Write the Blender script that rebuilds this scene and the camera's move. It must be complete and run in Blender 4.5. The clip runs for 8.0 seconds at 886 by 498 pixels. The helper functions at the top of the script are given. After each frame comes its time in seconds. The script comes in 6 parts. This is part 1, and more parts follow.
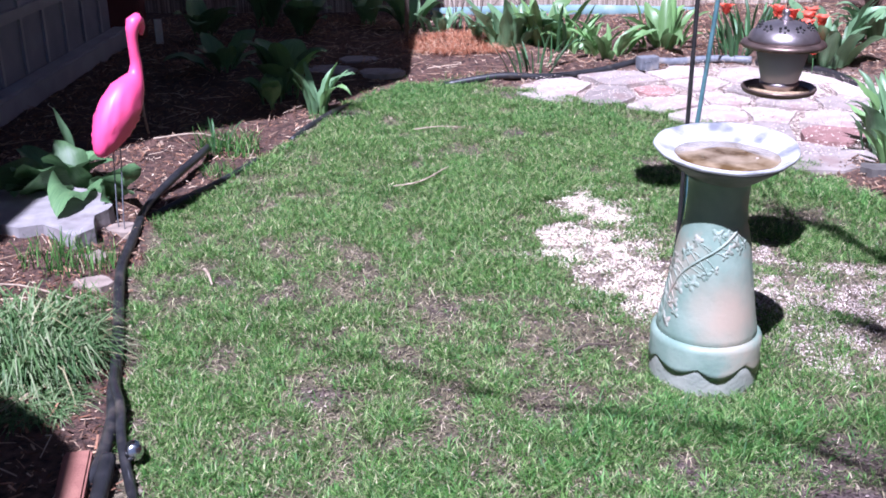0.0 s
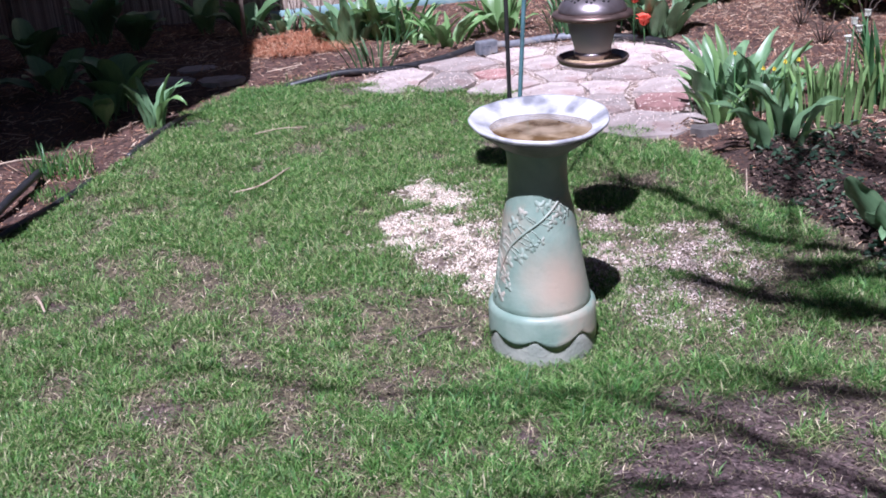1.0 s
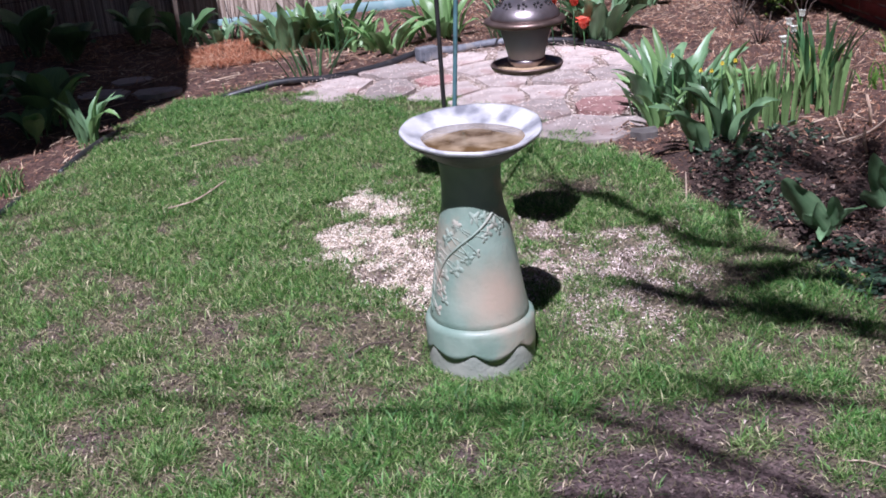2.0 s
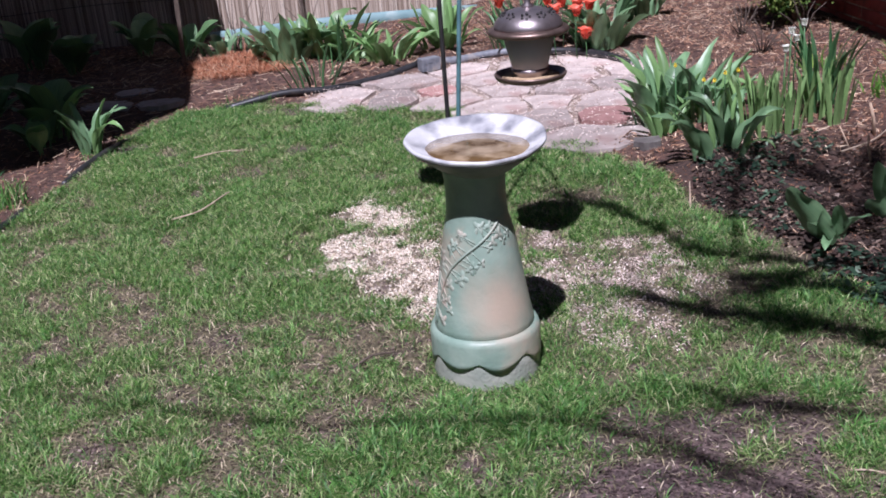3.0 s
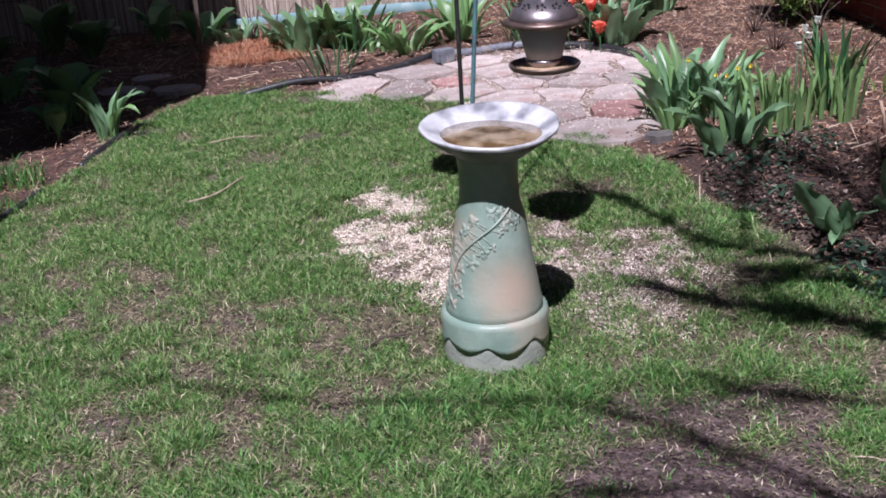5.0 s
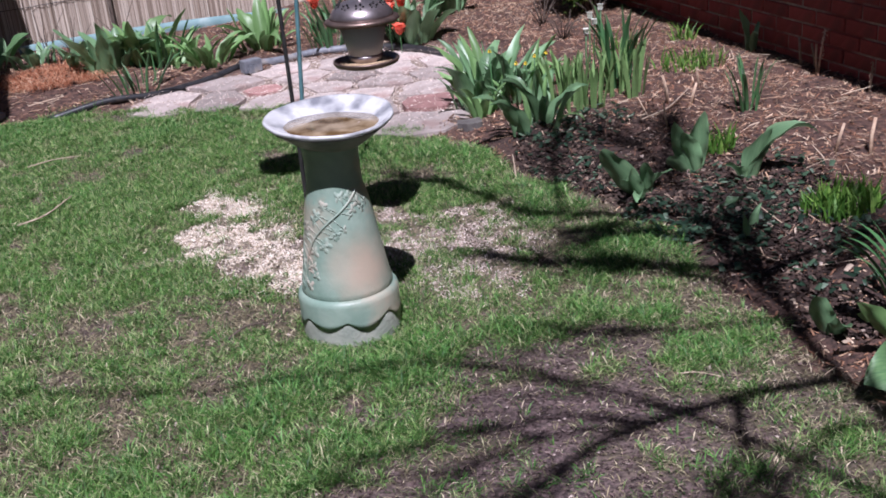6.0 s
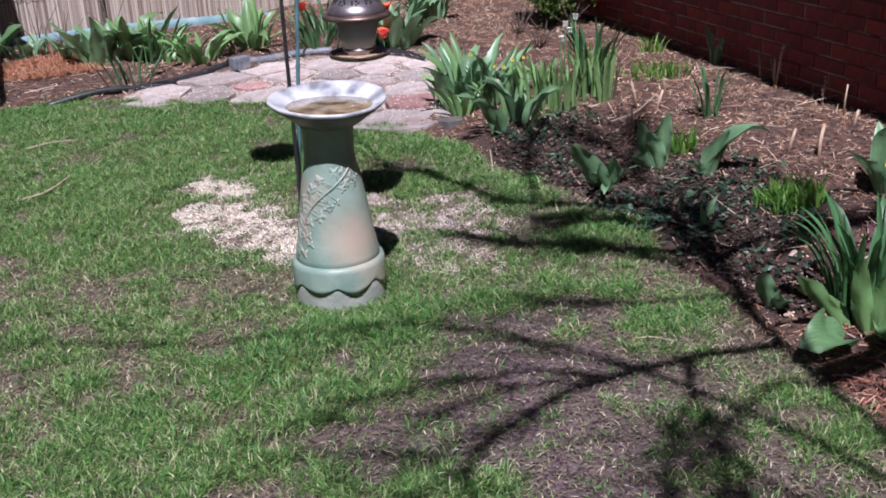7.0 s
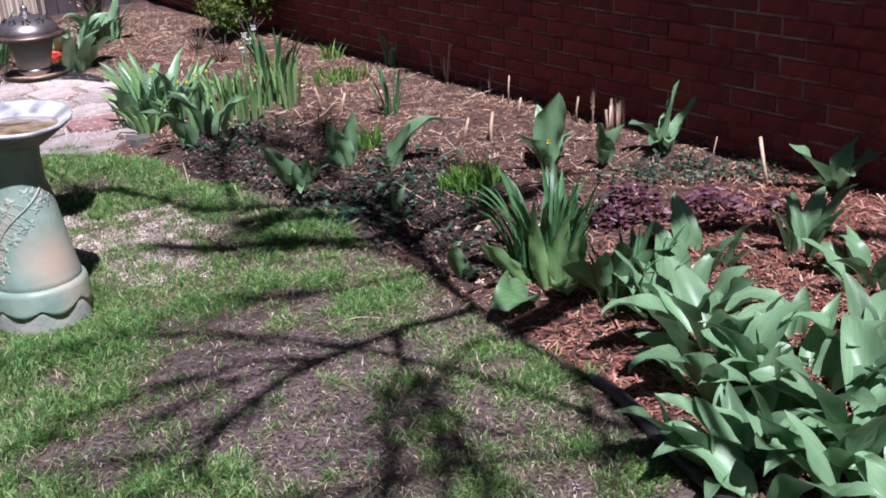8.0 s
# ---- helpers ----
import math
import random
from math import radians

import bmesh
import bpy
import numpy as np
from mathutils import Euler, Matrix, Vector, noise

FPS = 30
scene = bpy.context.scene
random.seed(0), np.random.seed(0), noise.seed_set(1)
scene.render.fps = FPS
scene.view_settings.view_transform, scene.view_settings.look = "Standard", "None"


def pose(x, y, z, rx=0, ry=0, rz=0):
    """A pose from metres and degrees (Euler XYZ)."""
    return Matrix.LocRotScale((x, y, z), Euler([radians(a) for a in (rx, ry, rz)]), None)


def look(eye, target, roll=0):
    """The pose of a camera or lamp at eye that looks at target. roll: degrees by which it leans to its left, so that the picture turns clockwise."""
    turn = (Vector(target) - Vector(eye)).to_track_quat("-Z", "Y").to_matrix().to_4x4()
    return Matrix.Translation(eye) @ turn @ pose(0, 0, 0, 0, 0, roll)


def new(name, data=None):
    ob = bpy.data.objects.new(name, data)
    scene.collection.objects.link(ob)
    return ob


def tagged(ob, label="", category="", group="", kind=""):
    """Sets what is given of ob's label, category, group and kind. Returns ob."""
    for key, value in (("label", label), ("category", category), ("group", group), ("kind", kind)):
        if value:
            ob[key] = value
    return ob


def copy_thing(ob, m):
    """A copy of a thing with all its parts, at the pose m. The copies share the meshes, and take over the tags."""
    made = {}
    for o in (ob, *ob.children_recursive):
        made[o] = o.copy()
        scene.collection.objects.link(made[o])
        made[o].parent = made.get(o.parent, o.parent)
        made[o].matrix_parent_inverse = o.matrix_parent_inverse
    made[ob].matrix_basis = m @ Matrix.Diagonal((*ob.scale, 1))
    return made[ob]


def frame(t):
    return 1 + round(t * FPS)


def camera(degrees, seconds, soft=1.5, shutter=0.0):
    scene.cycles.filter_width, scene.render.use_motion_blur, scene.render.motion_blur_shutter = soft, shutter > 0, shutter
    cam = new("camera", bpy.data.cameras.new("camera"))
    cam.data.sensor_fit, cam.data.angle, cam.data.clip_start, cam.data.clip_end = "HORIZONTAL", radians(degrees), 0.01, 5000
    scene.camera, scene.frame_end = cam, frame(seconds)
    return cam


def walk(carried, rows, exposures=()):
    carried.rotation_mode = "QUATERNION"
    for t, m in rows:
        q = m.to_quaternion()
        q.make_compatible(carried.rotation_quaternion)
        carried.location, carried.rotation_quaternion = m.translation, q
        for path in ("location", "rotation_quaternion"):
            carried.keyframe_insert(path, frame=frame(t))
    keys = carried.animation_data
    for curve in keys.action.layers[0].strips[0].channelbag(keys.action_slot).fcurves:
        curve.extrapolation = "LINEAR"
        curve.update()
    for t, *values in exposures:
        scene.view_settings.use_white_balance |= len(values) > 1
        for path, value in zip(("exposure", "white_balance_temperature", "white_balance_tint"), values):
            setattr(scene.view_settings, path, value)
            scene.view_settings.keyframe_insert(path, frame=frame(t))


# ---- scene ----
cam = camera(45.5, 8.0, soft=1.8)
PATH = [
    (0, (0.101, -0.116, 1.257), (0.042, 1.738, 0.508), -0.5),
    (0.5, (0.179, -0.131, 1.232), (0.161, 1.727, 0.491), -3.0),
    (1, (0.234, -0.115, 1.226), (0.39, 1.729, 0.469), -4.1),
    (1.5, (0.266, -0.084, 1.224), (0.488, 1.75, 0.456), -5.0),
    (2, (0.287, -0.064, 1.225), (0.53, 1.771, 0.468), -4.6),
    (3.5, (0.279, -0.06, 1.219), (0.52, 1.784, 0.483), -5.0),
    (4, (0.284, -0.062, 1.215), (0.525, 1.781, 0.477), -5.1),
    (5.3, (0.26, -0.143, 1.22), (0.482, 1.698, 0.472), -3.6),
    (5.5, (0.25, -0.175, 1.246), (0.521, 1.659, 0.496), -4.8),
    (6, (0.108, -0.294, 1.227), (0.69, 1.465, 0.473), -5.4),
    (6.5, (0.006, -0.384, 1.252), (0.642, 1.356, 0.499), -3.0),
    (7, (-0.031, -0.544, 1.221), (0.614, 1.204, 0.491), -2.9),
    (7.5, (-0.028, -0.631, 1.22), (0.797, 1.033, 0.478), -2.8),
    (8, (-0.11, -0.673, 1.212), (1.024, 0.805, 0.484), -3.1),
]
LIGHTNESS = [(0.0, 1.07, 5250, 29), (0.5, 0.92, 5300, 28), (1.0, 0.70, 5450, 27), (1.5, 0.59, 5600, 26), (2.0, 0.50, 5600, 26), (3.5, 0.41, 5750, 24), (5.5, 0.38, 5750, 24), (6.5, 0.41, 5700, 22), (7.0, 0.43, 5700, 22), (8.0, 0.67, 5700, 23)]
walk(cam, [(t, look(eye, target, roll)) for t, eye, target, roll in PATH], LIGHTNESS)

# ---- world, sun, exposure ----
SHIFT = Vector((0.20, 0.57, 0.0))          # how far a shadow falls per metre of height
world = bpy.data.worlds.new("sky")
scene.world = world
world.use_nodes = True
wn = world.node_tree.nodes
sky = wn.new("ShaderNodeTexSky")
sky.sky_type, sky.sun_disc = "NISHITA", False
sky.sun_elevation = math.atan2(1.0, SHIFT.length)
sky.sun_rotation = math.atan2(-SHIFT.x, -SHIFT.y)
wn["Background"].inputs["Strength"].default_value = 0.022
world.node_tree.links.new(sky.outputs[0], wn["Background"].inputs["Color"])
sun_data = bpy.data.lights.new("sun", "SUN")
sun_data.energy, sun_data.angle, sun_data.color = 5.2, radians(0.53), (1.0, 0.965, 0.92)
sun = new("sun", sun_data)
sun.matrix_world = look((-2.0, -5.7, 10.0), (0.0, 0.0, 0.0))
sun.rotation_euler = Vector((SHIFT.x, SHIFT.y, -1.0)).to_track_quat("-Z", "Y").to_euler()


# ---- materials ----
def rgb(c):
    return (c[0], c[1], c[2], 1.0)


def material(name, dark, light, scale=20.0, rough=0.8, bump=0.3, fine=6.0, vary="", metal=0.0, through_light=0.0, detail=6.0, spread=(0.3, 0.7), stain=None, stain_scale=3.0, stain_at=(0.55, 0.7), bump_dist=0.004, grain=None, shades=(0.6, 1.35)):
    """Two noises mix two base colours; vary: 'object' or 'island' adds a random shade to each piece."""
    m = bpy.data.materials.new(name)
    m.use_nodes = True
    n, l = m.node_tree.nodes, m.node_tree.links
    p = n["Principled BSDF"]
    co = n.new("ShaderNodeTexCoord")
    no = n.new("ShaderNodeTexNoise")
    no.inputs["Scale"].default_value, no.inputs["Detail"].default_value = scale, detail
    if grain:
        mp = n.new("ShaderNodeMapping")
        mp.inputs["Scale"].default_value = grain
        l.new(co.outputs["Object"], mp.inputs["Vector"])
        l.new(mp.outputs["Vector"], no.inputs["Vector"])
    else:
        l.new(co.outputs["Object"], no.inputs["Vector"])
    ra = n.new("ShaderNodeValToRGB")
    ra.color_ramp.elements[0].position, ra.color_ramp.elements[1].position = spread
    ra.color_ramp.elements[0].color, ra.color_ramp.elements[1].color = rgb(dark), rgb(light)
    l.new(no.outputs["Fac"], ra.inputs["Fac"])
    out = ra.outputs["Color"]
    if stain:
        s2 = n.new("ShaderNodeTexNoise")
        s2.inputs["Scale"].default_value, s2.inputs["Detail"].default_value = stain_scale, 5.0
        l.new(co.outputs["Object"], s2.inputs["Vector"])
        r2 = n.new("ShaderNodeValToRGB")
        r2.color_ramp.elements[0].position, r2.color_ramp.elements[1].position = stain_at
        l.new(s2.outputs["Fac"], r2.inputs["Fac"])
        mx = n.new("ShaderNodeMix")
        mx.data_type = "RGBA"
        l.new(r2.outputs["Color"], mx.inputs["Factor"])
        l.new(out, mx.inputs["A"])
        mx.inputs["B"].default_value = rgb(stain)
        out = mx.outputs["Result"]
    if vary:
        src = n.new("ShaderNodeObjectInfo").outputs["Random"] if vary == "object" else n.new("ShaderNodeNewGeometry").outputs["Random Per Island"]
        mr = n.new("ShaderNodeMapRange")
        mr.inputs["To Min"].default_value, mr.inputs["To Max"].default_value = shades
        l.new(src, mr.inputs["Value"])
        hs = n.new("ShaderNodeHueSaturation")
        l.new(mr.outputs["Result"], hs.inputs["Value"])
        l.new(out, hs.inputs["Color"])
        out = hs.outputs["Color"]
    l.new(out, p.inputs["Base Color"])
    p.inputs["Roughness"].default_value, p.inputs["Metallic"].default_value = rough, metal
    if bump:
        b2 = n.new("ShaderNodeTexNoise")
        b2.inputs["Scale"].default_value, b2.inputs["Detail"].default_value = scale * fine, 4.0
        l.new(co.outputs["Object"], b2.inputs["Vector"])
        bu = n.new("ShaderNodeBump")
        bu.inputs["Strength"].default_value, bu.inputs["Distance"].default_value = bump, bump_dist
        l.new(b2.outputs["Fac"], bu.inputs["Height"])
        l.new(bu.outputs["Normal"], p.inputs["Normal"])
    if through_light:
        tr = n.new("ShaderNodeBsdfTranslucent")
        l.new(out, tr.inputs["Color"])
        ms = n.new("ShaderNodeMixShader")
        ms.inputs[0].default_value = through_light
        l.new(p.outputs[0], ms.inputs[1])
        l.new(tr.outputs[0], ms.inputs[2])
        l.new(ms.outputs[0], n["Material Output"].inputs["Surface"])
    return m


def blades_material(name, colours, rough=0.5, through_light=0.35, clumps=None):
    """Each island takes one of several colours at random; clumps: scale, darkest and lightest shade from clump to clump."""
    m = bpy.data.materials.new(name)
    m.use_nodes = True
    n, l = m.node_tree.nodes, m.node_tree.links
    p = n["Principled BSDF"]
    geo = n.new("ShaderNodeNewGeometry")
    ra = n.new("ShaderNodeValToRGB")
    e = ra.color_ramp.elements
    e[0].position, e[0].color = colours[0][0], rgb(colours[0][1])
    e[1].position, e[1].color = colours[-1][0], rgb(colours[-1][1])
    for at, c in colours[1:-1]:
        e.new(at).color = rgb(c)
    l.new(geo.outputs["Random Per Island"], ra.inputs["Fac"])
    out = ra.outputs["Color"]
    if clumps:
        co, no, mr, hs = n.new("ShaderNodeTexCoord"), n.new("ShaderNodeTexNoise"), n.new("ShaderNodeMapRange"), n.new("ShaderNodeHueSaturation")
        no.inputs["Scale"].default_value, no.inputs["Detail"].default_value = clumps[0], 2.0
        l.new(co.outputs["Object"], no.inputs["Vector"])
        mr.inputs["From Min"].default_value, mr.inputs["From Max"].default_value = 0.33, 0.67
        mr.inputs["To Min"].default_value, mr.inputs["To Max"].default_value = clumps[1], clumps[2]
        l.new(no.outputs["Fac"], mr.inputs["Value"])
        l.new(mr.outputs["Result"], hs.inputs["Value"])
        l.new(out, hs.inputs["Color"])
        out = hs.outputs["Color"]
    l.new(out, p.inputs["Base Color"])
    p.inputs["Roughness"].default_value = rough
    p.inputs["Specular IOR Level"].default_value = 0.3
    if through_light:
        tr = n.new("ShaderNodeBsdfTranslucent")
        l.new(out, tr.inputs["Color"])
        ms = n.new("ShaderNodeMixShader")
        ms.inputs[0].default_value = through_light
        l.new(p.outputs[0], ms.inputs[1])
        l.new(tr.outputs[0], ms.inputs[2])
        l.new(ms.outputs[0], n["Material Output"].inputs["Surface"])
    return m


M_GRASS = blades_material("grass", [(0.0, (0.028, 0.078, 0.014)), (0.30, (0.074, 0.174, 0.032)), (0.62, (0.152, 0.292, 0.070)), (0.87, (0.315, 0.395, 0.160)), (1.0, (0.60, 0.53, 0.36))], rough=0.5, clumps=(48.0, 0.62, 1.42))
M_GRASS_LUSH = blades_material("lush_grass", [(0.0, (0.028, 0.096, 0.020)), (0.45, (0.074, 0.200, 0.042)), (0.8, (0.150, 0.325, 0.082)), (0.94, (0.26, 0.40, 0.14)), (1.0, (0.52, 0.48, 0.30))], rough=0.5, clumps=(40.0, 0.68, 1.35))
M_THATCH = blades_material("thatch", [(0.0, (0.065, 0.058, 0.034)), (0.40, (0.155, 0.138, 0.078)), (0.80, (0.33, 0.275, 0.172)), (1.0, (0.60, 0.51, 0.38))], rough=0.8, through_light=0.1)
M_MOUND = blades_material("pale_grass", [(0.0, (0.045, 0.11, 0.035)), (0.4, (0.13, 0.23, 0.085)), (0.8, (0.27, 0.36, 0.18)), (0.93, (0.40, 0.43, 0.27)), (1.0, (0.50, 0.42, 0.24))])
M_DRY = blades_material("dry_grass", [(0.0, (0.24, 0.085, 0.045)), (0.5, (0.45, 0.185, 0.10)), (0.85, (0.58, 0.32, 0.19)), (1.0, (0.70, 0.52, 0.36))], rough=0.8)
M_MULCH = blades_material("mulch_shreds", [(0.0, (0.056, 0.026, 0.017)), (0.35, (0.170, 0.080, 0.048)), (0.7, (0.320, 0.172, 0.106)), (0.86, (0.49, 0.32, 0.21)), (1.0, (0.66, 0.53, 0.40))], rough=0.9, through_light=0.0, clumps=(22.0, 0.55, 1.3))
M_STRAW = blades_material("straw", [(0.0, (0.19, 0.115, 0.075)), (0.5, (0.36, 0.245, 0.165)), (1.0, (0.60, 0.48, 0.36))], rough=0.8, through_light=0.1)
M_HUSK = blades_material("seed_husks", [(0.0, (0.20, 0.13, 0.085)), (0.2, (0.54, 0.42, 0.32)), (0.55, (0.76, 0.66, 0.55)), (1.0, (0.90, 0.84, 0.75))], rough=0.7, through_light=0.1)
M_CHIPS = blades_material("patio_chips", [(0.0, (0.14, 0.095, 0.08)), (0.3, (0.42, 0.32, 0.27)), (0.7, (0.64, 0.53, 0.47)), (1.0, (0.84, 0.76, 0.69))], rough=0.8, through_light=0.0)
M_TULIP = material("tulip_leaf", (0.112, 0.222, 0.112), (0.215, 0.350, 0.182), 9, 0.38, 0.15, 8, "object", grain=(4.0, 0.35, 0.35), spread=(0.18, 0.82), shades=(0.72, 1.30), through_light=0.28)
M_LIGHT = material("light_leaf", (0.135, 0.262, 0.088), (0.235, 0.385, 0.155), 9, 0.40, 0.15, 8, "object", grain=(4.0, 0.35, 0.35), spread=(0.18, 0.82), shades=(0.78, 1.28), through_light=0.3)
M_HOSTA = material("hosta_leaf", (0.085, 0.18, 0.080), (0.16, 0.285, 0.12), 12, 0.48, 0.15, 8, "object", grain=(6.0, 0.35, 0.35), through_light=0.22)
M_IRIS = material("iris_leaf", (0.14, 0.25, 0.085), (0.25, 0.39, 0.15), 18, 0.45, 0.15, 8, "object", grain=(6.0, 0.35, 0.35), through_light=0.25)
M_STRAP = material("strap_leaf", (0.045, 0.125, 0.050), (0.095, 0.215, 0.080), 18, 0.42, 0.15, 8, "object", grain=(6.0, 0.35, 0.35), through_light=0.22)
M_IVY = blades_material("ground_ivy", [(0.0, (0.014, 0.030, 0.020)), (0.5, (0.035, 0.072, 0.044)), (0.85, (0.080, 0.140, 0.085)), (1.0, (0.22, 0.29, 0.22))], rough=0.42)
M_LIME = blades_material("lime_shoots", [(0.0, (0.045, 0.125, 0.018)), (0.6, (0.115, 0.25, 0.040)), (1.0, (0.26, 0.42, 0.09))], rough=0.5)
M_PURPLE = blades_material("purple_leaf", [(0.0, (0.05, 0.018, 0.026)), (0.5, (0.13, 0.050, 0.070)), (0.85, (0.22, 0.11, 0.14)), (1.0, (0.36, 0.26, 0.30))], rough=0.5)
M_LEAFLITTER = blades_material("dead_leaves", [(0.0, (0.06, 0.035, 0.025)), (0.6, (0.15, 0.09, 0.062)), (0.9, (0.28, 0.20, 0.15)), (1.0, (0.46, 0.37, 0.29))], rough=0.8, through_light=0.1)
M_LITTER = blades_material("soil_litter", [(0.0, (0.035, 0.022, 0.022)), (0.5, (0.095, 0.063, 0.060)), (0.92, (0.20, 0.142, 0.132)), (1.0, (0.50, 0.41, 0.37))], rough=0.9, through_light=0.0)
# rotting leaf colours, with the twigs' dappled shade mixed into them
M_SHADED_MOULD = blades_material("shaded_leaf_mould", [(0.0, (0.014, 0.009, 0.008)), (0.5, (0.040, 0.025, 0.020)), (0.85, (0.090, 0.058, 0.045)), (0.95, (0.19, 0.135, 0.105)), (1.0, (0.36, 0.29, 0.25))], rough=0.8, through_light=0.0)
M_REDMULCH = blades_material("red_mulch", [(0.0, (0.06, 0.020, 0.014)), (0.4, (0.17, 0.060, 0.040)), (0.8, (0.30, 0.125, 0.09)), (1.0, (0.48, 0.27, 0.20))], rough=0.9, through_light=0.0)
M_EVERGREEN = blades_material("evergreen", [(0.0, (0.02, 0.05, 0.01)), (0.5, (0.07, 0.13, 0.02)), (0.85, (0.17, 0.22, 0.05)), (1.0, (0.28, 0.30, 0.09))], rough=0.6)
M_HOSE = material("black_hose", (0.012, 0.012, 0.014), (0.030, 0.030, 0.034), 30, 0.42, 0.2, 6, stain=(0.10, 0.085, 0.07), stain_scale=12, stain_at=(0.6, 0.8))
M_PIPE = material("grey_pipe", (0.10, 0.11, 0.13), (0.20, 0.21, 0.24), 30, 0.5, 0.2, 6, stain=(0.3, 0.27, 0.24), stain_scale=10)
M_CHROME = material("chrome", (0.55, 0.56, 0.58), (0.75, 0.75, 0.77), 40, 0.22, 0.05, 4, metal=1.0)
M_CONCRETE = material("pale_concrete", (0.20, 0.185, 0.19), (0.37, 0.345, 0.35), 9, 0.9, 0.6, 8, stain=(0.145, 0.125, 0.125), stain_scale=7, stain_at=(0.5, 0.72))
M_STONE = material("flagstone", (0.29, 0.24, 0.222), (0.48, 0.412, 0.385), 9, 0.85, 0.5, 8, "object", stain=(0.29, 0.19, 0.17), stain_scale=5)
M_TANSTONE = material("tan_stone", (0.20, 0.155, 0.13), (0.33, 0.265, 0.225), 20, 0.9, 0.5, 8)
M_REDSTONE = material("red_flagstone", (0.22, 0.115, 0.105), (0.34, 0.19, 0.175), 12, 0.85, 0.5, 8, "object")
M_BRICK = material("brick", (0.21, 0.032, 0.029), (0.32, 0.058, 0.050), 18, 0.85, 0.5, 8, "object", stain=(0.12, 0.03, 0.027), stain_scale=7, shades=(0.82, 1.15))
M_BRICK_ISLAND = material("brick_joined", (0.21, 0.032, 0.029), (0.32, 0.058, 0.050), 18, 0.85, 0.5, 8, "island", stain=(0.12, 0.03, 0.027), stain_scale=7, shades=(0.82, 1.15))
M_MORTAR = material("mortar", (0.26, 0.20, 0.165), (0.44, 0.36, 0.30), 30, 0.95, 0.5, 8, stain=(0.19, 0.045, 0.04), stain_scale=4.0, stain_at=(0.40, 0.56))
M_ORANGEBRICK = material("orange_brick", (0.22, 0.090, 0.070), (0.31, 0.14, 0.105), 30, 0.9, 0.5, 6)
M_SIDING = material("grey_siding", (0.17, 0.18, 0.22), (0.24, 0.25, 0.30), 6, 0.7, 0.2, 10)
M_TRIM = material("grey_trim", (0.25, 0.25, 0.29), (0.34, 0.34, 0.38), 6, 0.75, 0.2, 10)
M_ROOF = material("roofing", (0.07, 0.06, 0.06), (0.14, 0.13, 0.12), 20, 0.9, 0.4, 6)
M_REED = blades_material("reed_fence", [(0.0, (0.24, 0.18, 0.14)), (0.4, (0.42, 0.34, 0.28)), (0.8, (0.56, 0.47, 0.40)), (1.0, (0.66, 0.58, 0.50))], rough=0.75, through_light=0.1)
M_TEAL = material("teal_plastic", (0.11, 0.20, 0.22), (0.20, 0.31, 0.32), 8, 0.7, 0.3, 6, stain=(0.36, 0.42, 0.42), stain_scale=6, stain_at=(0.52, 0.70))
M_BLACKMETAL = material("black_metal", (0.012, 0.012, 0.013), (0.03, 0.028, 0.028), 40, 0.5, 0.2, 6)
M_TEALMETAL = material("teal_metal", (0.06, 0.14, 0.16), (0.11, 0.22, 0.24), 30, 0.45, 0.2, 6, stain=(0.05, 0.06, 0.06), stain_scale=14)
M_PINK = material("pink_plastic", (0.90, 0.075, 0.24), (0.95, 0.12, 0.30), 6, 0.45, 0.08, 6)
M_BARK = material("bark", (0.05, 0.035, 0.028), (0.13, 0.10, 0.08), 30, 0.9, 0.6, 6)
M_STICK = material("weathered_stick", (0.30, 0.22, 0.16), (0.52, 0.42, 0.32), 40, 0.85, 0.4, 6)
M_STALK = material("dead_stalk", (0.34, 0.22, 0.15), (0.56, 0.42, 0.31), 40, 0.85, 0.4, 6, "object")
M_BOWL = material("glazed_bowl", (0.45, 0.45, 0.465), (0.62, 0.62, 0.635), 22, 0.32, 0.25, 6, stain=(0.17, 0.175, 0.20), stain_scale=9, stain_at=(0.49, 0.64))
M_BRONZE = material("bronze_metal", (0.29, 0.25, 0.26), (0.42, 0.37, 0.38), 30, 0.34, 0.12, 6, metal=0.85)
M_COPPER = material("copper_metal", (0.15, 0.105, 0.09), (0.26, 0.185, 0.16), 30, 0.42, 0.12, 6, metal=0.8)
M_RED = material("red_petal", (0.78, 0.12, 0.07), (0.90, 0.27, 0.18), 30, 0.5, 0.1, 4, through_light=0.3)
M_YELLOW = material("yellow_petal", (0.75, 0.55, 0.02), (0.85, 0.70, 0.06), 30, 0.5, 0.1, 4, through_light=0.3)
M_WHITE = material("white_petal", (0.75, 0.76, 0.68), (0.86, 0.86, 0.80), 30, 0.5, 0.1, 4, through_light=0.3)
M_SEEDS = material("bird_seed", (0.20, 0.12, 0.07), (0.58, 0.44, 0.28), 160, 0.9, 0.6, 2)


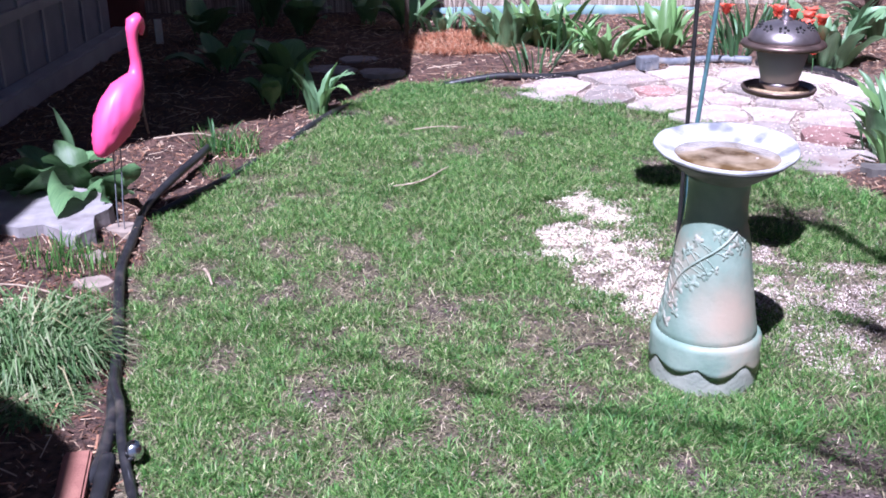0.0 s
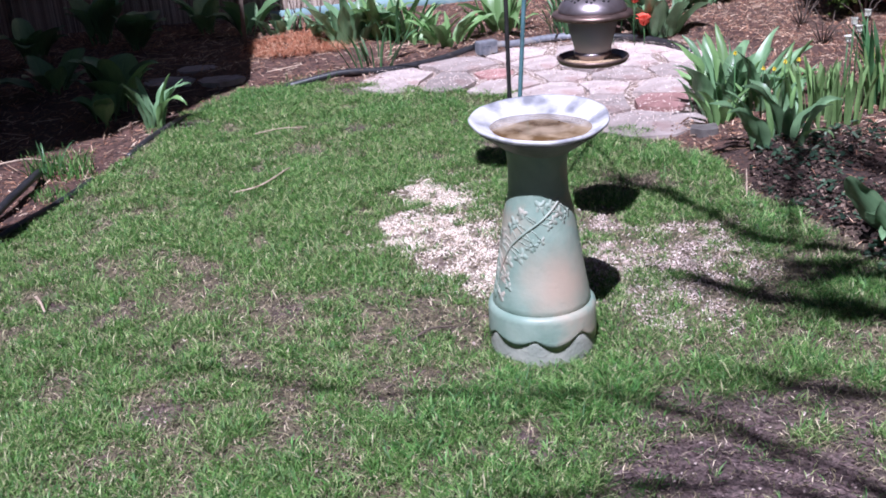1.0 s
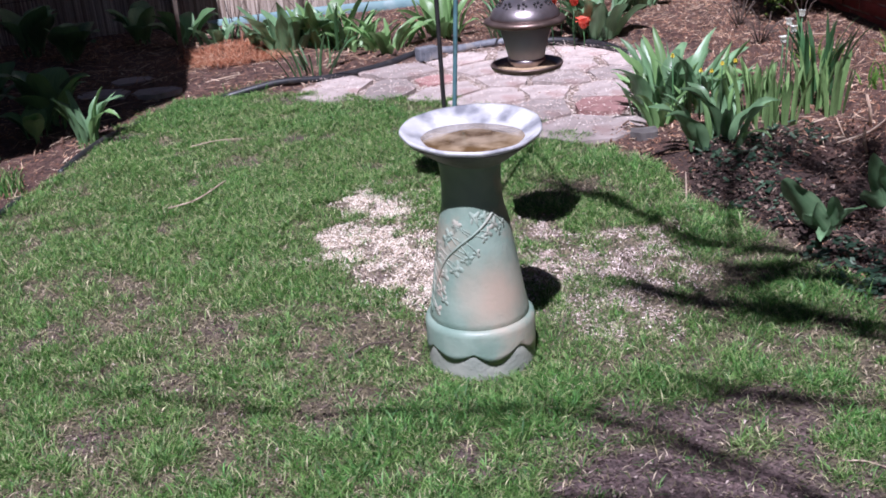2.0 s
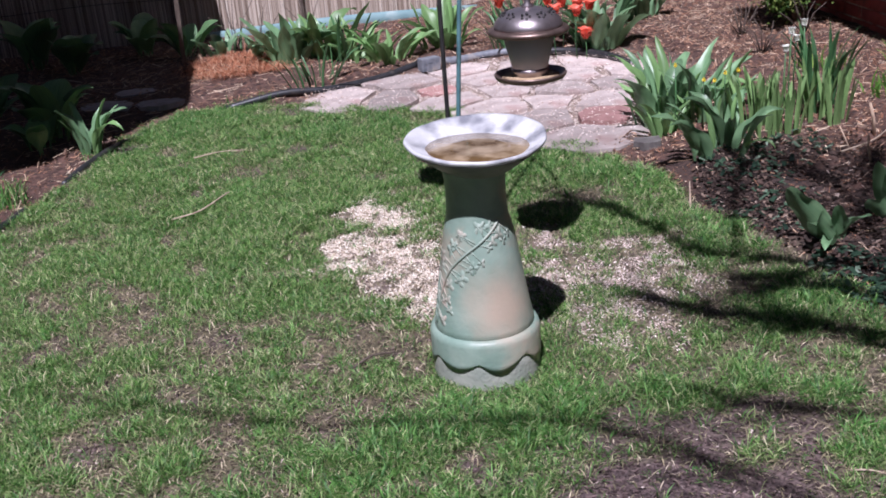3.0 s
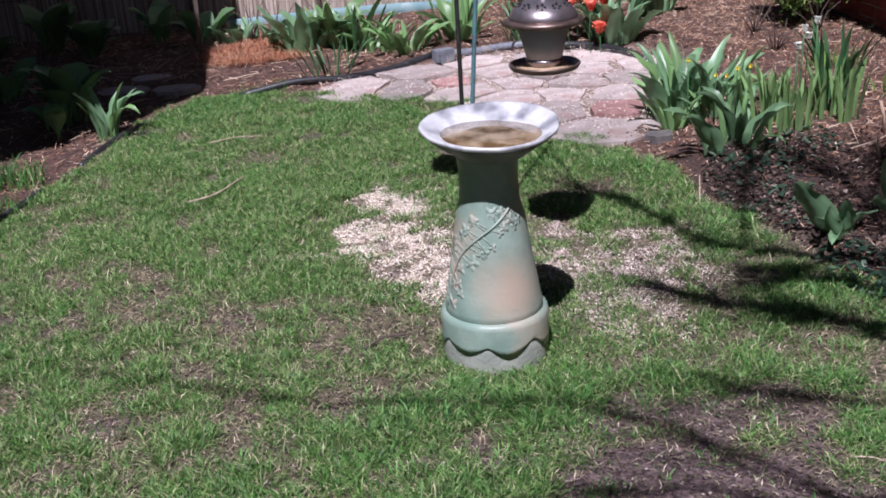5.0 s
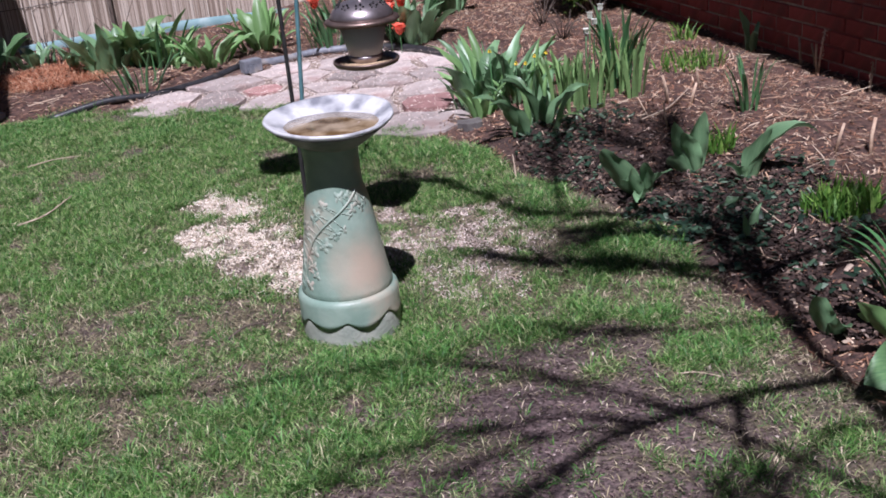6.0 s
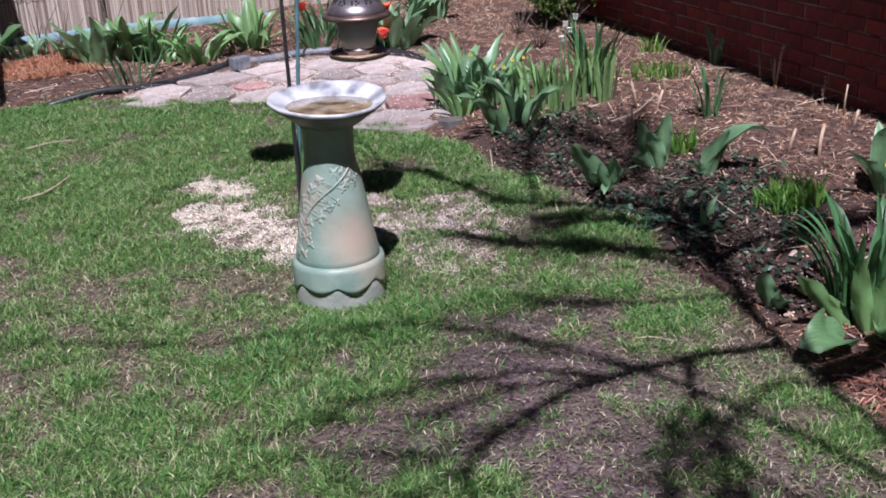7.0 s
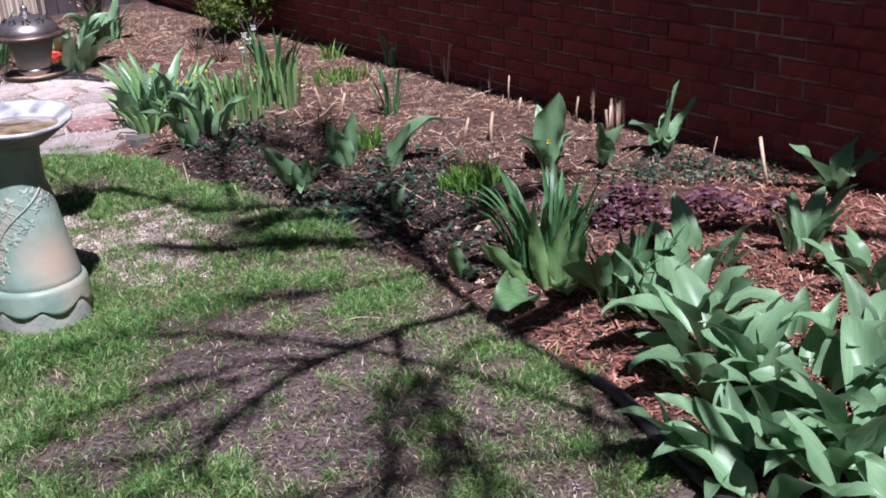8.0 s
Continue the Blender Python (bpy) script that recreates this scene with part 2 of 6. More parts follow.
def glaze_material():
    """Weathered green glaze over terracotta, worn through in patches, most on the lower front."""
    m = material("green_glaze", (0.155, 0.240, 0.195), (0.285, 0.360, 0.300), 11, 0.45, 0.22, 10, stain=(0.46, 0.33, 0.25), stain_scale=6.5, stain_at=(0.52, 0.72))
    n, l = m.node_tree.nodes, m.node_tree.links
    p = n["Principled BSDF"]
    base = p.inputs["Base Color"].links[0].from_socket
    co = n.new("ShaderNodeTexCoord")
    no = n.new("ShaderNodeTexNoise")
    no.inputs["Scale"].default_value, no.inputs["Detail"].default_value = 16.0, 6.0
    l.new(co.outputs["Object"], no.inputs["Vector"])
    vm = n.new("ShaderNodeVectorMath")
    vm.operation = "DISTANCE"
    vm.inputs[1].default_value = (0.035, -0.105, 0.185)
    l.new(co.outputs["Object"], vm.inputs[0])
    ad = n.new("ShaderNodeMath")
    ad.operation = "MULTIPLY_ADD"
    ad.inputs[1].default_value = 0.09
    l.new(no.outputs["Fac"], ad.inputs[0])
    l.new(vm.outputs["Value"], ad.inputs[2])
    mr = n.new("ShaderNodeMapRange")
    mr.inputs["From Min"].default_value, mr.inputs["From Max"].default_value = 0.07, 0.165
    mr.inputs["To Min"].default_value, mr.inputs["To Max"].default_value = 0.78, 0.0
    l.new(ad.outputs["Value"], mr.inputs["Value"])
    mx = n.new("ShaderNodeMix")
    mx.data_type = "RGBA"
    l.new(mr.outputs["Result"], mx.inputs["Factor"])
    l.new(base, mx.inputs["A"])
    mx.inputs["B"].default_value = rgb((0.46, 0.34, 0.26))
    l.new(mx.outputs["Result"], p.inputs["Base Color"])
    return m


M_GLAZE = glaze_material()
M_VINE = material("vine_glaze", (0.20, 0.275, 0.225), (0.33, 0.385, 0.32), 40, 0.6, 0.2, 6, stain=(0.42, 0.34, 0.28), stain_scale=14, stain_at=(0.50, 0.70))


def water_material():
    m = bpy.data.materials.new("murky_water")
    m.use_nodes = True
    n, l = m.node_tree.nodes, m.node_tree.links
    p = n["Principled BSDF"]
    no = n.new("ShaderNodeTexNoise")
    no.inputs["Scale"].default_value, no.inputs["Detail"].default_value = 13.0, 5.0
    co = n.new("ShaderNodeTexCoord")
    l.new(co.outputs["Object"], no.inputs["Vector"])
    ra = n.new("ShaderNodeValToRGB")
    ra.color_ramp.elements[0].position, ra.color_ramp.elements[0].color = 0.40, rgb((0.10, 0.060, 0.026))
    ra.color_ramp.elements[1].position, ra.color_ramp.elements[1].color = 0.62, rgb((0.33, 0.25, 0.165))
    l.new(no.outputs["Fac"], ra.inputs["Fac"])
    l.new(ra.outputs["Color"], p.inputs["Base Color"])
    p.inputs["Roughness"].default_value = 0.06
    p.inputs["IOR"].default_value = 1.33
    return m


M_WATER = water_material()


def feeder_plastic():
    m = bpy.data.materials.new("clear_plastic")
    m.use_nodes = True
    p = m.node_tree.nodes["Principled BSDF"]
    p.inputs["Base Color"].default_value = (0.86, 0.84, 0.82, 1)
    p.inputs["Roughness"].default_value = 0.18
    p.inputs["Transmission Weight"].default_value = 0.35
    p.inputs["IOR"].default_value = 1.2
    return m


M_CLEAR = feeder_plastic()


# ---- mesh helpers ----
def part(name, bm, mat, parent=None, label="", smooth=True):
    me = bpy.data.meshes.new(name)
    bm.to_mesh(me)
    bm.free()
    me.materials.append(mat)
    if smooth:
        me.shade_smooth()
    ob = new(name, me)
    if parent:
        ob.parent = parent
    if label:
        ob["label"] = label
    return ob


def soup(name, verts, faces, mat, smooth=False):
    """One mesh of many small pieces from arrays: verts (n, 3), triangles (m, 3)."""
    me = bpy.data.meshes.new(name)
    verts, faces = np.asarray(verts, np.float32), np.asarray(faces, np.int32)
    me.vertices.add(len(verts))
    me.vertices.foreach_set("co", verts.ravel())
    me.loops.add(faces.size)
    me.loops.foreach_set("vertex_index", faces.ravel())
    me.polygons.add(len(faces))
    me.polygons.foreach_set("loop_start", np.arange(0, faces.size, 3, dtype=np.int32))
    me.update(calc_edges=True)
    me.materials.append(mat)
    if smooth:
        me.shade_smooth()
    return new(name, me)


def empty(name, x, y, z=0.0, turn=0.0):
    ob = new(name)
    ob.empty_display_size = 0.05
    ob.matrix_basis = pose(x, y, z, 0, 0, turn)
    return ob


def lathe(profile, seg=48, ripple=None):
    bm = bmesh.new()
    rings = []
    for k, (r, z) in enumerate(profile):
        ring = []
        for i in range(seg):
            a = 2 * math.pi * i / seg
            rr, zz = (r, z) if ripple is None else ripple(k, a, r, z)
            ring.append(bm.verts.new((rr * math.cos(a), rr * math.sin(a), zz)))
        rings.append(ring)
    for a, b in zip(rings, rings[1:]):
        for i in range(seg):
            bm.faces.new((a[i], a[(i + 1) % seg], b[(i + 1) % seg], b[i]))
    if profile[0][0] > 1e-4:
        bm.faces.new(list(reversed(rings[0])))
    if profile[-1][0] > 1e-4:
        bm.faces.new(rings[-1])
    bmesh.ops.remove_doubles(bm, verts=bm.verts, dist=1e-5)
    return bm


def smooth_line(pts, n=6):
    """Points along a Catmull-Rom curve."""
    p = [Vector(q) for q in pts]
    p = [2 * p[0] - p[1], *p, 2 * p[-1] - p[-2]]
    out = []
    for a, b, c, d in zip(p, p[1:], p[2:], p[3:]):
        for i in range(n):
            t = i / n
            out.append(0.5 * ((2 * b) + (c - a) * t + (2 * a - 5 * b + 4 * c - d) * t * t + (3 * b - 3 * c + d - a) * t ** 3))
    out.append(p[-2])
    return out


def tube(bm, pts, radius, seg=8, end_radius=None):
    """A tapered tube along points, capped."""
    end_radius = radius if end_radius is None else end_radius
    rings, ref = [], Vector((0.31, 0.17, 0.93))
    for k, p in enumerate(pts):
        d = (pts[min(k + 1, len(pts) - 1)] - pts[max(k - 1, 0)]).normalized()
        s = d.cross(ref).normalized()
        u = s.cross(d)
        r = radius + (end_radius - radius) * k / max(1, len(pts) - 1)
        rings.append([bm.verts.new(p + r * (math.cos(2 * math.pi * i / seg) * s + math.sin(2 * math.pi * i / seg) * u)) for i in range(seg)])
    for a, b in zip(rings, rings[1:]):
        for i in range(seg):
            bm.faces.new((a[i], a[(i + 1) % seg], b[(i + 1) % seg], b[i]))
    bm.faces.new(list(reversed(rings[0])))
    bm.faces.new(rings[-1])
    return bm


def box(bm, x0, y0, z0, x1, y1, z1):
    v = [bm.verts.new(c) for c in ((x0, y0, z0), (x1, y0, z0), (x1, y1, z0), (x0, y1, z0), (x0, y0, z1), (x1, y0, z1), (x1, y1, z1), (x0, y1, z1))]
    for f in ((3, 2, 1, 0), (4, 5, 6, 7), (0, 1, 5, 4), (1, 2, 6, 5), (2, 3, 7, 6), (3, 0, 4, 7)):
        bm.faces.new([v[i] for i in f])
    return bm


def sign(k):
    return 1 if k % 2 else -1


def value_noise(x, y, size, seed):
    """Smooth noise in 0..1 on arrays, with cells of that size in metres."""
    g = np.random.RandomState(seed).rand(64, 64)
    u, v = np.asarray(x) / size + 31.7, np.asarray(y) / size + 17.3
    i, j = np.floor(u).astype(int), np.floor(v).astype(int)
    a, b = u - i, v - j
    a, b = a * a * (3 - 2 * a), b * b * (3 - 2 * b)
    q = lambda m, k: g[m % 64, k % 64]
    return (q(i, j) * (1 - a) + q(i + 1, j) * a) * (1 - b) + (q(i, j + 1) * (1 - a) + q(i + 1, j + 1) * a) * b


# ---- the plan: lawn outline, bed heights ----
LAWN = [(-0.35, -3.0), (-0.45, 1.0), (-0.58, 1.6), (-0.74, 2.1), (-0.88, 2.6), (-0.96, 3.15), (-0.90, 3.45), (-0.76, 3.87), (-0.64, 4.32), (-0.46, 4.9), (-0.30, 5.20), (0.0, 5.28), (0.27, 5.12), (0.54, 4.92), (0.88, 4.80), (1.08, 4.50), (1.18, 4.28), (1.31, 4.0), (1.44, 3.72), (1.56, 3.52), (1.54, 3.3), (1.57, 3.05), (1.64, 2.75), (1.66, 2.3), (1.63, 2.0), (1.60, 1.76), (1.55, 1.4), (1.51, 1.0), (1.40, 0.6), (1.25, 0.1), (1.2, -3.0)]
POLY = np.array(LAWN)
WALL_X, WALL_LEAN = 2.93, 0.075            # face of the brick wall at y = 1, and its drift in x per metre of y
FENCE_Y = 7.25
BATH = (0.668, 2.225)


def lawn_depth(x, y):
    """Metres inside the lawn's outline; negative outside."""
    x, y = np.asarray(x, float), np.asarray(y, float)
    best, inside = np.full(x.shape, 1e9), np.zeros(x.shape, bool)
    for (ax, ay), (bx, by) in zip(POLY, np.roll(POLY, -1, 0)):
        dx, dy = bx - ax, by - ay
        t = np.clip(((x - ax) * dx + (y - ay) * dy) / (dx * dx + dy * dy), 0, 1)
        best = np.minimum(best, np.hypot(x - ax - t * dx, y - ay - t * dy))
        with np.errstate(divide="ignore", invalid="ignore"):
            inside ^= ((ay > y) != (by > y)) & (x < dx * (y - ay) / np.where(dy == 0, 1e-9, dy) + ax)
    return np.where(inside, best, -best)


def height(x, y):
    """The ground's height: flat lawn, mulched beds mounded a little round it."""
    x, y = np.asarray(x, float), np.asarray(y, float)
    d = -lawn_depth(x, y)
    out = np.clip(d, 0, 1)
    right = np.clip((x - 1.4) / 0.3, 0, 1)
    h = right * 0.10 * np.clip(out / 0.9, 0, 1) ** 0.8 + (1 - right) * 0.045 * np.clip(out / 0.4, 0, 1)
    patio = np.clip(4 - 3.2 * patio_reach(x, y), 0, 1)
    h = h * (1 - patio) + 0.005 * patio
    rough = np.where(d > 0, 0.018, 0.010)
    h = h - 0.024 * np.exp(-np.hypot(x - BATH[0], y - BATH[1]) ** 2 / 0.06)      # worn hollow round the bird bath
    return h + rough * (value_noise(x, y, 0.13, 3) - 0.5) + 0.5 * rough * (value_noise(x, y, 0.05, 4) - 0.5) + 0.012 * (value_noise(x, y, 0.6, 5) - 0.5)


def ground_z(x, y):
    return float(height(np.array([x]), np.array([y]))[0])


HUSKS = [(0.56, 3.37, 0.15, 0.17, 1.0), (0.47, 3.00, 0.20, 0.17, 0.95), (0.56, 2.70, 0.13, 0.21, 0.85), (0.98, 2.62, 0.17, 0.30, 0.62), (1.20, 2.66, 0.20, 0.28, 0.58), (1.06, 2.34, 0.16, 0.16, 0.60), (0.92, 2.92, 0.20, 0.12, 0.40)]
BARE = [(0.95, 1.52, 0.32, 0.24, 0.92), (0.64, 1.32, 0.34, 0.22, 0.82), (0.90, 1.05, 0.36, 0.26, 0.80), (1.18, 1.00, 0.22, 0.28, 0.58), (1.28, 0.70, 0.26, 0.24, 0.40), (1.30, 1.32, 0.16, 0.12, 0.5), (1.10, 1.78, 0.22, 0.11, 0.75), (0.40, 1.45, 0.14, 0.09, 0.5), (0.30, 1.22, 0.14, 0.10, 0.45), (0.72, 3.95, 0.10, 0.06, 0.7), (-0.62, 2.72, 0.09, 0.05, 0.6), (-0.45, 4.62, 0.12, 0.08, 0.7), (0.28, 5.02, 0.26, 0.07, 0.7), (0.34, 4.30, 0.09, 0.05, 0.6), (0.02, 2.55, 0.06, 0.04, 0.6), (0.22, 3.05, 0.07, 0.04, 0.5), (-0.25, 2.05, 0.07, 0.05, 0.6), (0.30, 1.95, 0.06, 0.05, 0.6)]
# dark wet soil spots; the shade on them is put into the colour too
DAMP_SHADE = [(1.80, 2.95, 0.34, 0.50, 1.0), (1.95, 2.25, 0.30, 0.40, 1.0), (1.80, 1.75, 0.22, 0.30, 0.8), (1.75, 3.45, 0.30, 0.20, 0.8), (-1.1, 5.2, 0.6, 0.6, 0.6)]


def blobs(x, y, spots):
    """Ragged oval spots (x, y, rx, ry, strength), 0..1."""
    m = np.zeros(np.shape(x))
    ragged = 0.8 * (value_noise(x, y, 0.11, 8) - 0.5) + 0.7 * (value_noise(x, y, 0.04, 18) - 0.5)
    for cx, cy, rx, ry, k in spots:
        m = np.maximum(m, k * np.clip(1.6 - 1.2 * (np.hypot((x - cx) / rx, (y - cy) / ry) + ragged), 0, 1))
    return m


def patio_reach(x, y):
    """Below 1 on the paved ground."""
    return np.minimum(np.hypot((x - 1.46) / 0.70, (y - 4.75) / 0.86), np.hypot((x - 0.98) / 0.62, (y - 5.12) / 0.34))


def specks(x, y):
    """Small worn spots all over the lawn."""
    return np.clip((value_noise(x, y, 0.075, 6) + 0.35 * value_noise(x, y, 0.3, 7) - 1.0) * 5, 0, 1)


def ground_material():
    """Soil, mulch under the shreds and thatch under the grass, by the lawn's mask."""
    m = bpy.data.materials.new("soil")
    m.use_nodes = True
    n, l = m.node_tree.nodes, m.node_tree.links
    p = n["Principled BSDF"]
    co = n.new("ShaderNodeTexCoord")

    def mottled(scale, dark, light):
        no = n.new("ShaderNodeTexNoise")
        no.inputs["Scale"].default_value, no.inputs["Detail"].default_value = scale, 8.0
        l.new(co.outputs["Object"], no.inputs["Vector"])
        ra = n.new("ShaderNodeValToRGB")
        ra.color_ramp.elements[0].position, ra.color_ramp.elements[1].position = 0.32, 0.68
        ra.color_ramp.elements[0].color, ra.color_ramp.elements[1].color = rgb(dark), rgb(light)
        l.new(no.outputs["Fac"], ra.inputs["Fac"])
        return ra.outputs["Color"]

    def mixed(fac, a, b):
        mx = n.new("ShaderNodeMix")
        mx.data_type = "RGBA"
        l.new(fac, mx.inputs["Factor"])
        l.new(a, mx.inputs["A"])
        l.new(b, mx.inputs["B"])
        return mx.outputs["Result"]

    mulch = mottled(38, (0.024, 0.013, 0.011), (0.15, 0.080, 0.060))
    thatch = mottled(45, (0.045, 0.038, 0.026), (0.200, 0.160, 0.105))
    bare = mottled(70, (0.032, 0.021, 0.022), (0.205, 0.142, 0.140))
    pale = mottled(60, (0.24, 0.18, 0.145), (0.66, 0.56, 0.47))
    out = mulch
    # wet soil colour, made darker still to imitate dappled shade
    damp_shade = mottled(55, (0.012, 0.008, 0.007), (0.075, 0.044, 0.036))
    for key, colour in (("damp_shade", damp_shade), ("lawn", thatch), ("bare", bare), ("husk", pale)):
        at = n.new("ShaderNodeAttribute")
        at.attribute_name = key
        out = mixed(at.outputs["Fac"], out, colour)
    l.new(out, p.inputs["Base Color"])
    p.inputs["Roughness"].default_value = 0.95
    b2 = n.new("ShaderNodeTexNoise")
    b2.inputs["Scale"].default_value, b2.inputs["Detail"].default_value = 90.0, 6.0
    l.new(co.outputs["Object"], b2.inputs["Vector"])
    bu = n.new("ShaderNodeBump")
    bu.inputs["Strength"].default_value, bu.inputs["Distance"].default_value = 1.0, 0.02
    l.new(b2.outputs["Fac"], bu.inputs["Height"])
    l.new(bu.outputs["Normal"], p.inputs["Normal"])
    return m


def build_ground():
    far = np.array([0.6, 1.5, 3, 6, 12, 25, 50, 100, 200, 400])
    xs = np.concatenate([-2.4 - far[::-1], np.arange(-2.4, 3.5, 0.022), 3.5 + far])
    ys = np.concatenate([-0.2 - far[::-1], np.arange(-0.2, 7.5, 0.022), 7.5 + far])
    gx, gy = np.meshgrid(xs, ys)
    gx, gy = gx.ravel(), gy.ravel()
    near = (gx > -2.5) & (gx < 3.6) & (gy > -0.3) & (gy < 7.6)
    z = np.where(near, height(gx, gy), 0.0)
    nx, ny = len(xs), len(ys)
    a = (np.arange(ny - 1)[:, None] * nx + np.arange(nx - 1)[None, :]).ravel()
    tri = np.concatenate([np.stack([a, a + 1, a + nx + 1], 1), np.stack([a, a + nx + 1, a + nx], 1)])
    ob = soup("ground", np.stack([gx, gy, z], 1), tri, ground_material(), True)
    d = lawn_depth(gx, gy)
    lawn = np.clip(0.5 + (d + 0.12 * (value_noise(gx, gy, 0.1, 9) - 0.5)) / 0.05, 0, 1)
    patio = np.clip(4 - 3.4 * patio_reach(gx, gy), 0, 1)
    husk = np.maximum(np.maximum(blobs(gx, gy, HUSKS[:3]) * 0.6, blobs(gx, gy, HUSKS[3:]) * 0.3), patio * (1 - lawn) * 0.5)
    bare = np.clip(blobs(gx, gy, BARE) + 0.9 * specks(gx, gy), 0, 1) * lawn
    for key, values in (("damp_shade", blobs(gx, gy, DAMP_SHADE)), ("lawn", lawn), ("bare", bare), ("husk", husk)):
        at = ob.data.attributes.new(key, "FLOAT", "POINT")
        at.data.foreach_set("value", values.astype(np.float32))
    tagged(ob, "flat lawn soil with mulched garden beds mounded around it", "ground", kind="structure")


build_ground()


# ---- grass, mulch, husks: what nobody could count ----
def blades(name, x, y, z, length, width, lean, mat, rnd, curl=0.5, way=None):
    """Bent blades of three triangles each at the given places."""
    n = len(x)
    a = rnd.rand(n) * 2 * np.pi if way is None else way
    b = rnd.rand(n) * 2 * np.pi if way is None else way + np.pi / 2 + rnd.normal(0, 0.5, n)
    dx, dy = np.cos(a), np.sin(a)
    sx, sy = np.cos(b) * width / 2, np.sin(b) * width / 2
    reach = length * lean
    up = np.sqrt(np.maximum(length ** 2 - reach ** 2, (0.2 * length) ** 2))
    mx, my, mz = x + dx * reach * 0.35, y + dy * reach * 0.35, z + up * (0.5 + 0.15 * curl)
    tx, ty, tz = x + dx * reach, y + dy * reach, z + up
    v = np.stack([np.stack([x - sx, y - sy, z - 0.006], 1), np.stack([x + sx, y + sy, z - 0.006], 1), np.stack([mx + sx * 0.8, my + sy * 0.8, mz], 1), np.stack([mx - sx * 0.8, my - sy * 0.8, mz], 1), np.stack([tx, ty, tz], 1)], 1).reshape(-1, 3)
    i = np.arange(n)[:, None] * 5
    f = np.concatenate([i + np.array([[0, 1, 2]]), i + np.array([[0, 2, 3]]), i + np.array([[3, 2, 4]])])
    return soup(name, v, f, mat)


def diamonds(name, x, y, z, length, width, lean, mat, rnd, way=None):
    """Slim bent blades of two triangles each: narrow foot, widest at mid-length, pointed tip."""
    n = len(x)
    a = rnd.rand(n) * 2 * np.pi if way is None else way
    b = a + np.pi / 2 + rnd.normal(0, 0.6, n)
    dx, dy = np.cos(a), np.sin(a)
    sx, sy = np.cos(b) * width / 2, np.sin(b) * width / 2
    reach = length * lean
    up = np.sqrt(np.maximum(length ** 2 - reach ** 2, (0.12 * length) ** 2))
    mx, my, mz = x + dx * reach * 0.42, y + dy * reach * 0.42, z + up * 0.68
    v = np.stack([np.stack([x, y, z - 0.004], 1), np.stack([mx + sx, my + sy, mz], 1), np.stack([mx - sx, my - sy, mz], 1), np.stack([x + dx * reach, y + dy * reach, z + up], 1)], 1).reshape(-1, 3)
    i = np.arange(n)[:, None] * 4
    return soup(name, v, np.concatenate([i + np.array([[0, 1, 2]]), i + np.array([[2, 1, 3]])]), mat)


def grass_cover(x, y):
    """How thickly the lawn grows, 0..1: clumpy, thin on bare and husk-covered spots."""
    c = 0.64 + 1.15 * (value_noise(x, y, 0.11, 12) - 0.5) + 0.7 * (value_noise(x, y, 0.42, 14) - 0.5) + 1.0 * (value_noise(x, y, 0.045, 13) - 0.5) + 0.30 * np.clip((y - 2.4) / 1.5, 0, 1)
    c -= 1.0 * blobs(x, y, BARE) + 0.95 * blobs(x, y, HUSKS)
    c += 0.45 * blobs(x, y, LUSH) - 0.5 * specks(x, y)
    return np.clip(c, 0.02, 1)


LUSH = [(1.52, 2.25, 0.16, 0.18, 1), (1.50, 2.72, 0.12, 0.16, 0.9), (1.42, 3.45, 0.16, 0.2, 0.9), (1.25, 1.85, 0.2, 0.14, 0.8), (0.55, 1.88, 0.3, 0.14, 0.9), (1.05, 3.75, 0.2, 0.2, 0.7), (0.5, 4.6, 0.25, 0.2, 0.7), (-0.2, 5.0, 0.25, 0.2, 0.8), (0.85, 1.95, 0.18, 0.12, 0.8), (1.38, 1.6, 0.14, 0.12, 0.7), (1.25, 1.15, 0.12, 0.12, 0.6), (0.2, 1.7, 0.3, 0.2, 0.4), (0.25, 1.25, 0.3, 0.2, 0.4), (0.45, 1.6, 0.2, 0.12, 0.5)]


